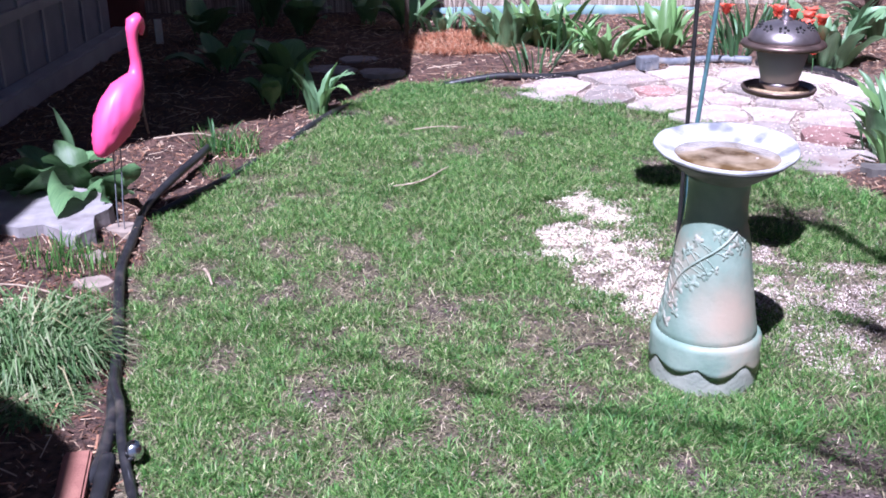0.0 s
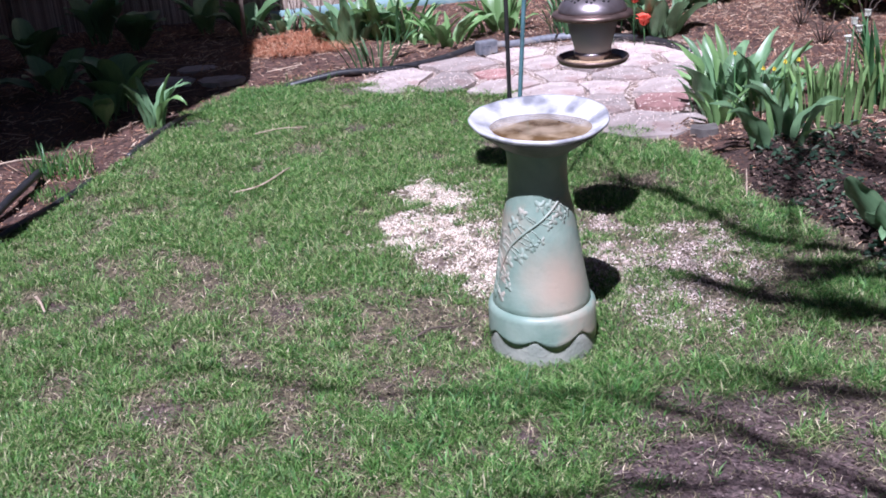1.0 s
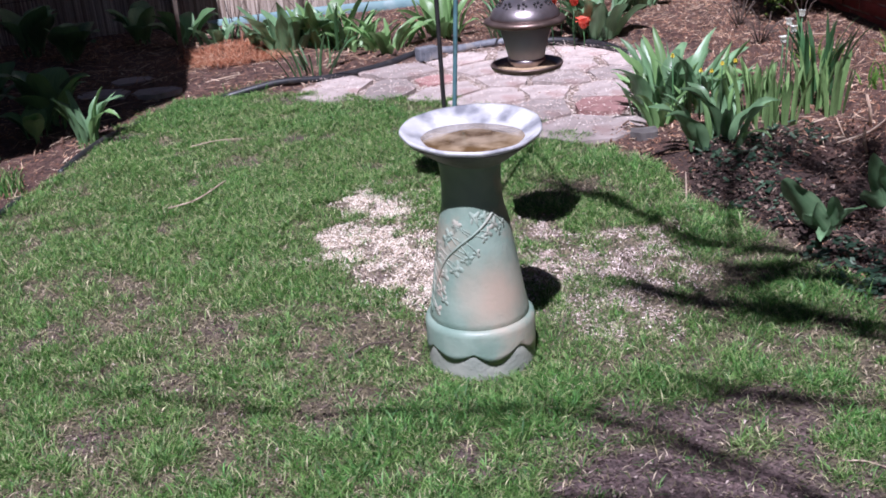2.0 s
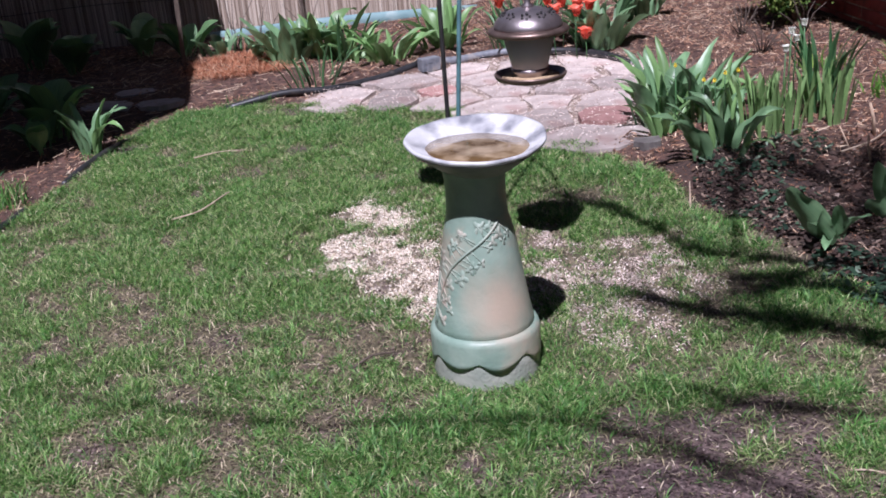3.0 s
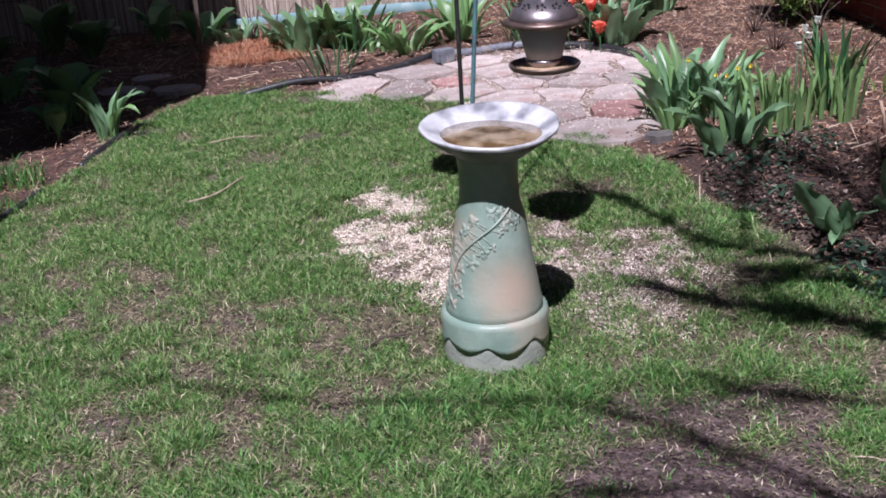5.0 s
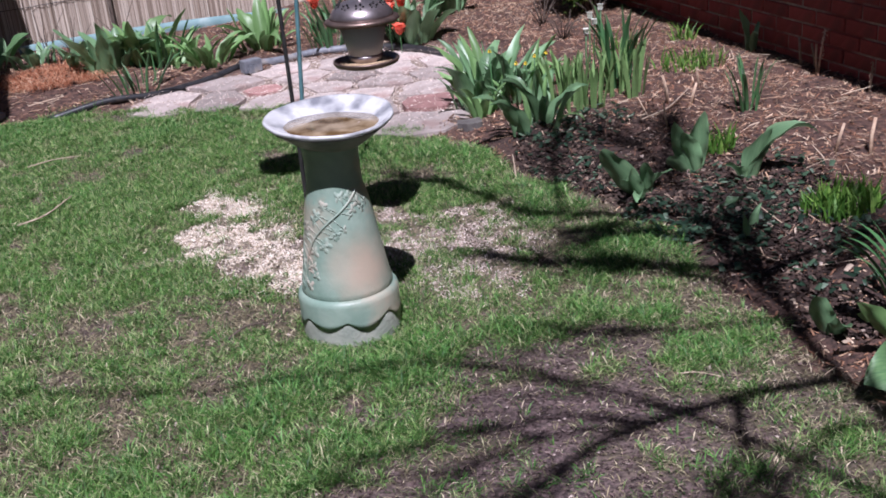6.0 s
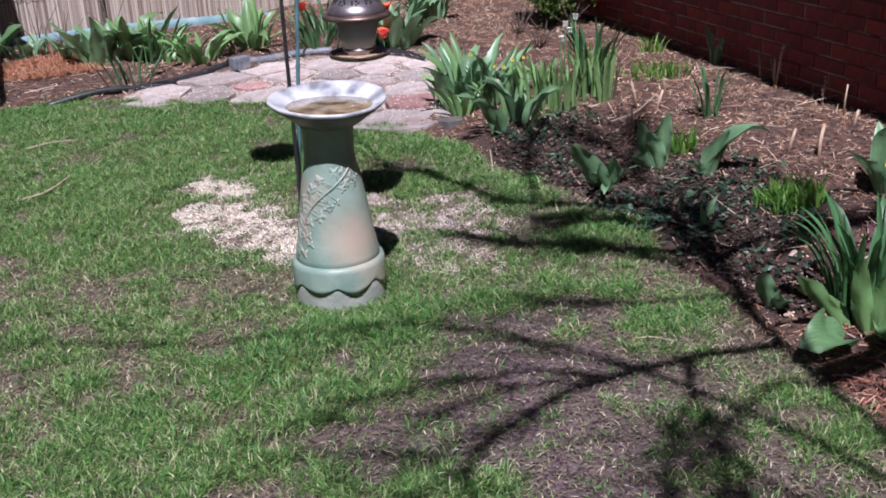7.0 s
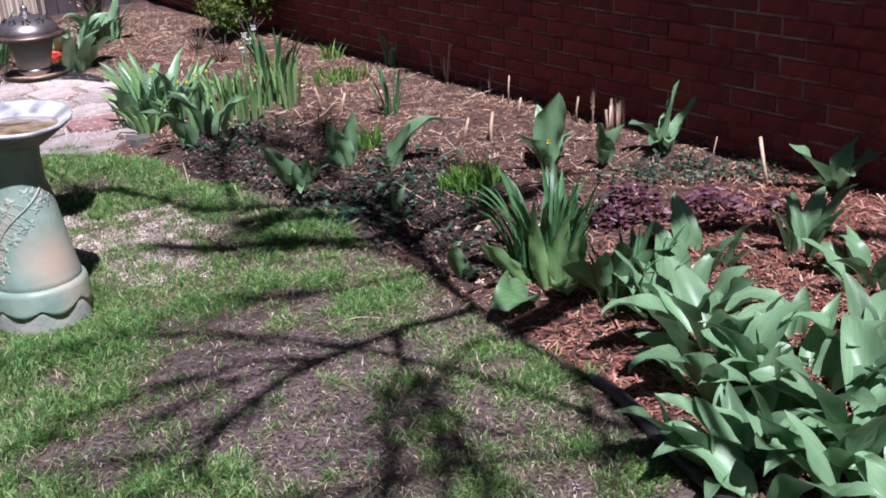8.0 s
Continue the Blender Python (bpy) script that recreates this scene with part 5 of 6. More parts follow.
def mound(name, x, y, n, rad, length, width, mat, label, category, seed, rise=0.55):
    """A shaggy tuft whose blades arch over and hang outwards."""
    rnd = np.random.RandomState(seed)
    a, r = rnd.rand(n) * 2 * np.pi, rad * np.sqrt(rnd.rand(n))
    px, py = x + r * np.cos(a), y + r * np.sin(a)
    out = a + rnd.normal(0, 1.25, n)
    ln = length * (0.35 + 0.65 * rnd.rand(n))
    up, reach = rise * (0.25 + 0.85 * rnd.rand(n)), 0.35 + 0.6 * rnd.rand(n)
    z0 = height(px, py)
    side = np.stack([-np.sin(out), np.cos(out), np.zeros(n)], 1) * (width * (0.7 + 0.6 * rnd.rand(n)))[:, None] / 2
    rows = []
    for t in (0.0, 0.3, 0.6, 0.85, 1.0):
        zz = z0 + ln * up * (2.6 * t - 2.4 * t * t)
        c = np.stack([px + np.cos(out) * ln * reach * t, py + np.sin(out) * ln * reach * t, zz], 1)
        w = 1.0 - 0.85 * t ** 3
        rows += [c - side * w, c + side * w]
    v = np.stack(rows, 1).reshape(-1, 3)
    i = np.arange(n)[:, None] * 10
    f = np.concatenate([i + np.array([q]) for k in range(4) for q in ((2 * k, 2 * k + 1, 2 * k + 3), (2 * k, 2 * k + 3, 2 * k + 2))])
    return tagged(soup(name, v, f, mat), label, category, kind="stuff")


def build_right_bed():
    t = "tulip leaves in the mulched bed by the lawn"
    plant("strap", 1.82, 1.36, 0.33, 78, 0.45, "dense clump of dark green strappy daffodil leaves", 101, spans=(0.6, 1.0), radius=0.065)
    leaf_by_leaf("light", 1.74, 1.28, "light green tulip leaves in front of the strappy clump", ((0.24, 0.052, 22, 143, 6, 0, 0, 14), (0.25, 0.058, 20, 146, 4, 0.02, -0.02, 0), (0.21, 0.055, 35, 143, 10, 0.04, -0.03, -20), (0.13, 0.06, 90, 143, 35, 0.02, -0.03), (0.23, 0.055, 50, 120, 16, -0.03, 0.05, 34), (0.19, 0.05, 60, 100, 20, -0.02, 0.04, 40)), M_LIGHT)
    # a darker green leaf; the hosta colour also stands in for its shade
    leaf_by_leaf("broad", 1.70, 1.27, "single wide rounded tulip leaf drooping to the mulch", ((0.17, 0.105, 80, 88, 52, -0.03, 0.01, -22), (0.15, 0.070, 80, 128, 42, 0.06, -0.04, -10)), M_HOSTA)
    leaf_by_leaf("broad", 1.66, 1.53, "short pointed tulip leaf at the lawn edge", ((0.14, 0.06, 25, 143, 10, 0, 0, 24), (0.10, 0.05, 50, 143, 30, 0, 0, -20)))
    plant("strap", 1.82, 1.06, 0.22, 26, 1.1, "drooping dark green strappy leaf clump", 104, radius=0.05)
    leaf_by_leaf("tulip", 1.80, 1.09, "dark tulip leaves drooping beside the strappy clump", ((0.24, 0.07, 70, 120, 20, 0, 0, 40), (0.23, 0.065, 60, 143, 14, 0, 0, 20), (0.20, 0.07, 40, 143, 6, 0.02, 0, -8), (0.22, 0.07, 70, -150, 24, 0.03, 0, -30), (0.18, 0.06, 90, 143, 30, 0, -0.02, 6)))
    leaf_by_leaf("tulip", 2.39, 1.94, "upright blue-green tulip leaves with a yellow bud", ((0.29, 0.115, 12, 150, 2, 0, 0), (0.20, 0.050, 28, 58, 28, -0.01, 0.01), (0.23, 0.07, 30, 0, 8, 0.01, 0.02), (0.17, 0.06, 50, 100, 20, -0.02, 0), (0.16, 0.07, 60, -100, 22, 0.02, 0)))
    leaf_by_leaf("tulip", 2.52, 1.81, "short folded dark green tulip leaves", ((0.18, 0.080, 14, 100, 8, 0, 0), (0.16, 0.065, 40, -120, 16, 0.02, 0), (0.13, 0.05, 65, 150, 30, 0, -0.01)), None, "tulip", 0.45)
    leaf_by_leaf("tulip", 2.80, 1.76, "rosette of pointed tulip leaves standing near the brick wall", ((0.27, 0.075, 14, -140, 3, 0, 0), (0.23, 0.055, 20, -112, 26, 0.01, 0), (0.19, 0.090, 75, 68, 26, -0.01, 0), (0.16, 0.06, 85, 140, 36, 0, -0.01), (0.18, 0.05, 60, -60, 30, 0, 0.01), (0.16, 0.065, 90, 100, 40, 0, 0)))
    leaf_by_leaf("tulip", 2.82, 1.08, "spreading pointed tulip leaves against the brick wall", ((0.26, 0.065, 22, 58, 36, 0, 0), (0.25, 0.075, 25, -127, 40, 0, 0), (0.21, 0.06, 60, 143, 40, 0, 0), (0.19, 0.05, 40, 90, 52, 0, 0), (0.20, 0.08, 30, -100, 22, 0, 0)))
    plant("tulip", 2.31, 0.86, 0.20, 9, 0.9, "upright cupped green tulip leaves on reddish mulch", 109)
    k = 0
    for x, y, h, n in ((2.10, 1.05, 0.16, 6), (1.84, 0.90, 0.20, 8), (1.78, 0.73, 0.23, 9), (1.62, 0.60, 0.22, 9), (1.84, 0.60, 0.13, 6), (1.70, 0.45, 0.20, 9), (1.44, 0.46, 0.19, 8), (1.52, 0.33, 0.23, 9), (1.66, 0.27, 0.23, 9), (1.37, 0.29, 0.20, 8), (2.27, 0.60, 0.16, 6), (1.92, 0.38, 0.17, 8), (1.48, 0.10, 0.22, 8), (1.74, 0.08, 0.22, 8)):
        k += 1
        tagged(plant("broad", x, y, h * 1.04, n + 3, 1.2, "lush broad blue-green tulip leaves spilling over the edging", 120 + k, spans=(0.5, 1.0), lean=(4, 54), radius=0.05), group="crowded tulips")
    leaf_by_leaf("broad", 1.77, 2.60, "two large blue-green tulip leaves leaning over the lawn edge", ((0.25, 0.085, 55, 149, 4, 0, 0, 40), (0.18, 0.065, 110, 150, 18, 0, -0.01, 34), (0.15, 0.050, 50, 149, 8, 0.02, 0, -4), (0.12, 0.045, 115, 149, 45, -0.01, -0.02, 6), (0.13, 0.05, 80, -110, 30, 0.02, 0.01)))
    leaf_by_leaf("tulip", 1.99, 2.63, "upright pointed tulip leaves in a vee among mulch", ((0.21, 0.065, 18, 149, 4, -0.01, 0, 22), (0.23, 0.070, 12, 149, 2, 0.01, 0, 0), (0.18, 0.070, 25, 149, 8, 0, -0.01, 8), (0.14, 0.06, 45, 149, 16, 0, 0, 45)))
    leaf_by_leaf("broad", 2.09, 2.45, "tulip with one upright and one wide curling leaf", ((0.20, 0.065, 14, 165, 4, -0.02, 0, -14), (0.30, 0.080, 165, -135, 8, 0.02, 0), (0.12, 0.05, 60, 120, 25, -0.02, 0, 20)))
    leaf_by_leaf("broad", 1.87, 2.31, "single small flat tulip leaf", ((0.10, 0.048, 20, -112, 58, 0, 0),))
    plant("tulip", 1.83, 2.10, 0.12, 2, 0.5, "slim upright tulip spear", 144)
    shoots("daylily_shoots", 2.14, 2.08, 260, 0.12, 0.095, 0.010, M_LIME, "bright green daylily shoots in the mulch", "daylily", 145)
    shoots("daylily_shoots", 2.14, 2.74, 110, 0.07, 0.12, 0.009, M_LIME, "bright green daylily shoots behind tulip leaves", "daylily", 146)
    shoots("daylily_shoots", 2.69, 3.75, 130, 0.16, 0.10, 0.008, M_LIME, "low wide patch of bright green shoots", "daylily", 147)
    shoots("daylily_shoots", 2.98, 4.26, 44, 0.06, 0.12, 0.009, M_LIME, "small tuft of green shoots near the wall", "daylily", 148)
    shoots("daylily_shoots", 2.62, 4.3, 40, 0.12, 0.12, 0.007, M_LIME, "grassy green shoots beside the daffodils", "daylily", 149)
    plant("strap", 2.46, 3.00, 0.24, 14, 0.5, "narrow upright daffodil leaf clump in straw", 150, radius=0.03)
    plant("tulip", 3.08, 3.84, 0.18, 3, 0.3, "single tall folded tulip leaf near the brick wall", 151)
    for k, (x, y) in enumerate(((1.95, 3.60), (2.01, 3.55), (2.08, 3.51), (2.03, 3.64), (2.22, 3.58), (2.27, 3.53))):
        tagged(plant("iris", x, y, 0.25, 14, 0.45, "fan of pale green sword-shaped iris leaves", 160 + k, spans=(0.7, 1.0), radius=0.035, lean=(0, 18)), group="irises")
    plant("strap", 2.29, 3.68, 0.37, 30, 0.5, "tall daffodil clump with white flowers", 170, radius=0.05)
    plant("mixed", 1.81, 4.04, 0.33, 50, 0.55, "large bushy tulip clump beside the patio", 171, spans=(0.35, 1.0), radius=0.10, lean=(0, 38))
    plant("mixed", 1.91, 3.90, 0.29, 30, 0.6, "bushy tulip clump with yellow buds", 172, spans=(0.35, 1.0), radius=0.08, lean=(0, 38))
    plant("light", 1.71, 3.82, 0.20, 7, 1.1, "low tulip leaves at the patio corner", 173, lean=(10, 45))
    plant("mixed", 1.78, 3.45, 0.25, 10, 0.8, "drooping light green tulip leaves by the lawn corner", 174, radius=0.06, lean=(0, 44))
    plant("mixed", 1.85, 3.53, 0.26, 7, 0.5, "upright tulip leaves by the lawn corner", 175)


def build_back_bed():
    for k, (kind, x, y, h, n, w) in enumerate((("broad", 0.32, 6.05, 0.26, 10, "broad tulip clump in the back bed"), ("light", 0.50, 6.10, 0.30, 12, "tall bushy tulip clump in the back bed"), ("strap", 0.60, 6.0, 0.28, 16, "narrow-leaved clump in the back bed"), ("strap", 0.40, 5.44, 0.24, 8, "spiky daffodil clump with pale base at the black edging"), ("light", 0.70, 5.92, 0.21, 10, "light green tulip clump in the back bed"), ("light", 0.85, 5.78, 0.21, 10, "light green tulip clump near the edging"), ("light", 1.18, 6.0, 0.28, 9, "tulip clump behind the grey edging"), ("strap", 1.55, 5.75, 0.30, 20, "strappy daffodil clump behind the patio"), ("strap", 1.66, 5.90, 0.30, 16, "strappy daffodil clump behind the feeder"), ("broad", 1.95, 5.50, 0.22, 10, "broad tulip clump with red flowers"), ("tulip", 2.05, 5.75, 0.26, 10, "tulip clump with red flowers behind the patio"), ("tulip", 2.36, 5.95, 0.24, 10, "bushy tulip clump near the fence"), ("broad", -0.10, 6.50, 0.14, 6, "short tulip leaves in the back bed"), ("broad", 0.16, 6.40, 0.16, 6, "broad low leaves by the fence"))):
        plant(kind, x, y, h * 1.12, n + 10, 0.95, w, 200 + k, spans=(0.45, 1.0), radius=0.07, lean=(2, 44))
    mound("dry_grass", 0.02, 6.05, 1700, 0.30, 0.22, 0.0038, M_DRY, "mound of dry orange-brown grass", "dry grass", 230, 0.34)


def build_left_bed():
    leaf_by_leaf("hosta", -1.30, 3.40, "large green hosta beside the flamingo", ((0.37, 0.140, 112, 178, 50, 0.02, -0.02, -6), (0.27, 0.125, 85, -160, 30, 0.03, 0, -55), (0.25, 0.100, 95, -165, 42, 0.03, -0.02, -64), (0.22, 0.095, 60, -150, 15, 0.05, 0.03, -60), (0.29, 0.15, 100, 165, 28, -0.02, 0, 36), (0.31, 0.14, 90, 160, 26, -0.04, 0.01, 58), (0.24, 0.13, 80, 172, 12, 0, 0.01, 10), (0.25, 0.13, 100, 165, 40, -0.03, -0.02, 24), (0.24, 0.12, 80, 30, 20, -0.02, 0.04), (0.28, 0.12, 70, 155, 30, -0.05, 0.03, 72)), M_HOSTA, "tulip", 0.14)
    leaf_by_leaf("tulip", -1.38, 3.60, "thin upright tulip leaf behind the hosta", ((0.27, 0.032, 20, 50, 4, 0, 0), (0.16, 0.03, 40, 120, 14, 0, 0)))
    plant("hosta", -1.22, 5.40, 0.27, 8, 1.3, "dark green hosta in the shade", 304, lean=(10, 50))
    plant("hosta", -0.84, 4.66, 0.20, 9, 1.1, "shaded hosta at the bed edge", 305)
    plant("mixed", -0.63, 4.66, 0.25, 12, 0.6, "sunlit pale green tulip at the shaded bed edge", 306)
    plant("strap", -0.96, 3.98, 0.17, 7, 0.9, "few strappy leaves at the black edging", 307)
    plant("hosta", -0.97, 6.45, 0.30, 10, 1.1, "shaded hosta near the fence", 308)
    plant("hosta", -0.58, 6.75, 0.28, 9, 1.1, "shaded hosta against the fence", 309)
    plant("hosta", -0.30, 6.55, 0.26, 10, 1.2, "shaded hosta with broad leaves at the fence", 315)
    plant("hosta", -0.80, 4.86, 0.30, 14, 0.9, "bushy dark green hosta behind the sunlit tulip", 316)
    plant("hosta", -1.25, 6.75, 0.34, 12, 1.1, "tall shaded hosta against the reeds", 317)
    plant("hosta", -1.42, 3.50, 0.19, 12, 1.5, "hosta leaves spreading behind the slab", 318, lean=(20, 60))
    plant("hosta", -1.55, 6.3, 0.28, 8, 1.1, "shaded hosta by the dark red wall", 310)
    shoots("grass_tuft", -0.90, 4.02, 240, 0.13, 0.13, 0.004, M_GRASS_LUSH, "tuft of wild grass at the edging", "grass", 311)
    shoots("grass_tuft", -1.12, 2.80, 190, 0.15, 0.11, 0.004, M_GRASS_LUSH, "sparse wild grass beside the slabs", "grass", 312, (0.1, 0.6))
    shoots("grass_tuft", -0.86, 3.74, 150, 0.09, 0.07, 0.0032, M_GRASS_LUSH, "lawn grass growing up against the edging tube", "grass", 319, (0.2, 0.8))
    shoots("grass_tuft", -0.52, 4.52, 150, 0.13, 0.06, 0.0032, M_GRASS_LUSH, "lawn grass spilling over the shaded edging", "grass", 321, (0.2, 0.8))
    shoots("grass_tuft", 0.05, 5.26, 160, 0.16, 0.055, 0.0032, M_GRASS_LUSH, "lawn grass hiding the end of the edging tube", "grass", 322, (0.2, 0.8))
    shoots("grass_tuft", -0.99, 2.52, 120, 0.08, 0.09, 0.0034, M_GRASS_LUSH, "wild grass beside the flat tan stone", "grass", 320, (0.2, 0.8))
    mound("grass_mound", -1.03, 2.22, 1900, 0.16, 0.23, 0.0042, M_MOUND, "shaggy mound of pale green ornamental grass", "ornamental grass", 313, 0.75)
    mound("dry_grass", -0.93, 1.99, 700, 0.11, 0.13, 0.0032, M_MOUND, "flattened yellowed grass below the green mound", "dry grass", 314, 0.35)


build_right_bed()
build_back_bed()
build_left_bed()


# ---- ground cover, shrub, stalks, flowers ----
def leafy(name, spots, mat, label, category, seed, size=(0.012, 0.022), lift=0.03):
    """Small leaves scattered over oval spots (x, y, rx, ry, count, bulge)."""
    rnd = np.random.RandomState(seed)
    xs, ys, zs = [], [], []
    for cx, cy, rx, ry, n, bulge in spots:
        a, r = rnd.rand(n) * 2 * np.pi, np.sqrt(rnd.rand(n))
        x, y = cx + rx * r * np.cos(a), cy + ry * r * np.sin(a)
        xs.append(x), ys.append(y), zs.append(height(x, y) + lift * rnd.rand(n) + bulge * (1 - r * r) * rnd.uniform(0.5, 1.0, n))
    x, y, z = np.concatenate(xs), np.concatenate(ys), np.concatenate(zs)
    n = len(x)
    long = rnd.uniform(size[0], size[1], n)
    ob = flakes(name, x, y, z, long, long * rnd.uniform(0.6, 0.9, n), mat, rnd, 0.7, 0.12)
    return tagged(ob, label, category, kind="stuff")


def build_cover():
    leafy("ground_ivy", [(1.72, 2.36, 0.10, 0.20, 170, 0), (1.80, 2.16, 0.15, 0.16, 150, 0), (1.74, 3.05, 0.16, 0.34, 150, 0), (1.92, 3.35, 0.24, 0.2, 150, 0), (2.10, 2.45, 0.25, 0.22, 110, 0), (2.0, 2.0, 0.16, 0.2, 100, 0), (1.97, 2.3, 0.2, 0.2, 100, 0), (1.76, 1.92, 0.12, 0.18, 50, 0), (1.82, 1.70, 0.12, 0.14, 25, 0)], M_IVY, "dark green ivy ground cover at the lawn edge", "ivy", 601, (0.014, 0.030), 0.018)
    leafy("ground_ivy", [(2.62, 1.55, 0.18, 0.20, 240, 0), (2.74, 1.34, 0.12, 0.16, 170, 0), (2.45, 1.62, 0.12, 0.12, 80, 0)], M_IVY, "grey-green creeping ground cover near the brick wall", "ground cover", 602)
    leafy("coral_bells", [(2.24, 1.44, 0.13, 0.11, 230, 0.05), (2.36, 1.22, 0.13, 0.13, 190, 0.04), (2.50, 1.06, 0.08, 0.08, 60, 0.03), (2.14, 1.62, 0.08, 0.08, 80, 0.03)], M_PURPLE, "low mounds of dark purple coral bells leaves", "coral bells", 603, (0.016, 0.03), 0.04)


def build_mould():
    """Dark rotting leaves lying thick along the lawn's east edge, coloured darker for dappled shade."""
    leafy("shaded_leaf_mould", [(2.05, 2.75, 0.22, 0.34, 1100, 0), (2.12, 2.25, 0.14, 0.22, 500, 0), (2.08, 3.20, 0.18, 0.24, 450, 0), (1.70, 3.05, 0.13, 0.32, 1300, 0), (1.86, 3.32, 0.20, 0.20, 500, 0), (1.80, 2.72, 0.16, 0.24, 650, 0), (1.78, 2.32, 0.14, 0.22, 700, 0), (1.95, 2.30, 0.18, 0.22, 450, 0), (1.78, 1.92, 0.12, 0.20, 800, 0), (1.96, 1.98, 0.14, 0.20, 700, 0), (1.74, 1.60, 0.10, 0.18, 500, 0)], M_SHADED_MOULD, "dark damp rotting leaves beside the lawn, coloured darker for dappled shade", "leaves", 604, (0.006, 0.018), 0.012)


def build_shrub():
    x, y = 3.02, 5.34
    shrub = empty("evergreen_shrub", x, y, ground_z(x, y))
    tagged(shrub, "rounded yellow-green evergreen shrub in front of the fence", "shrub")
    rnd = random.Random(611)
    bm = bmesh.new()
    tips = []
    for k in range(38):
        a, e = rnd.uniform(0, 6.3), rnd.uniform(0.15, 1.45)
        r = rnd.uniform(0.20, 0.35)
        tip = Vector((r * math.cos(a) * math.cos(e), r * math.sin(a) * math.cos(e), 0.10 + 2.1 * r * math.sin(e)))
        tube(bm, [Vector((0, 0, -0.03)), tip * 0.5 + Vector((0, 0, 0.04)), tip], 0.012, 6, 0.003)
        tips += [tip, tip * 0.8, tip * 0.65 + Vector((rnd.uniform(-0.06, 0.06), rnd.uniform(-0.06, 0.06), 0))]
    part("branches", bm, M_BARK, shrub)
    r2 = np.random.RandomState(612)
    c = np.array([t[:] for t in tips])[r2.randint(0, len(tips), 14000)] + r2.normal(0, 0.042, (14000, 3))
    n = len(c)
    long = r2.uniform(0.014, 0.03, n)
    ob = flakes("foliage", c[:, 0], c[:, 1], np.maximum(c[:, 2], 0.02), long, long * 0.5, M_EVERGREEN, r2, 1.2, 0.15)
    ob.parent = shrub


def stalk(x, y, tall, seed, label, lean=12, thick=0.0045, seedhead=False):
    rnd = random.Random(seed)
    z = ground_z(x, y)
    tip = Vector((math.sin(radians(rnd.uniform(-lean, lean))) * tall, math.sin(radians(rnd.uniform(-lean, lean))) * tall, tall))
    bm = tube(bmesh.new(), [Vector((0, 0, -0.02)), tip * 0.5 + Vector((rnd.uniform(-0.006, 0.006), 0, 0)), tip], thick, 7, thick * 0.8)
    if seedhead:
        for k in range(34):
            p = tip * (0.35 + 0.65 * k / 33) + Vector((rnd.uniform(-1, 1), rnd.uniform(-1, 1), 0)) * 0.008
            bmesh.ops.create_icosphere(bm, subdivisions=1, radius=rnd.uniform(0.002, 0.0042), matrix=Matrix.Translation(p))
    ob = part("dead_stalk", bm, M_STALK)
    ob.location = (x, y, z)
    return tagged(ob, label, "dead stalk", "dead stalks in the brick wall bed")


def build_dry_shrub():
    x, y = 2.62, 6.75
    root = empty("dry_shrub", x, y, ground_z(x, y))
    tagged(root, "bare shrub with a few pale dried leaves in the dark corner", "shrub")
    rnd = random.Random(615)
    bm, tips = bmesh.new(), []
    for k in range(22):
        a = rnd.uniform(0, 6.3)
        tip = Vector((math.cos(a) * rnd.uniform(0.05, 0.32), math.sin(a) * rnd.uniform(0.05, 0.25), rnd.uniform(0.25, 0.7)))
        tube(bm, [Vector((0, 0, -0.03)), tip * 0.5 + Vector((rnd.uniform(-0.03, 0.03), 0, 0.04)), tip], 0.006, 6, 0.002)
        tips += [tip, tip * 0.75]
    part("stems", bm, M_BARK, root)
    r2 = np.random.RandomState(616)
    c = np.array([t[:] for t in tips])[r2.randint(0, len(tips), 420)] + r2.normal(0, 0.03, (420, 3))
    long = r2.uniform(0.015, 0.04, 420)
    ob = flakes("dried_leaves", c[:, 0], c[:, 1], np.maximum(c[:, 2], 0.03), long, long * 0.7, M_STRAW, r2, 1.2, 0.15)
    ob.parent = root


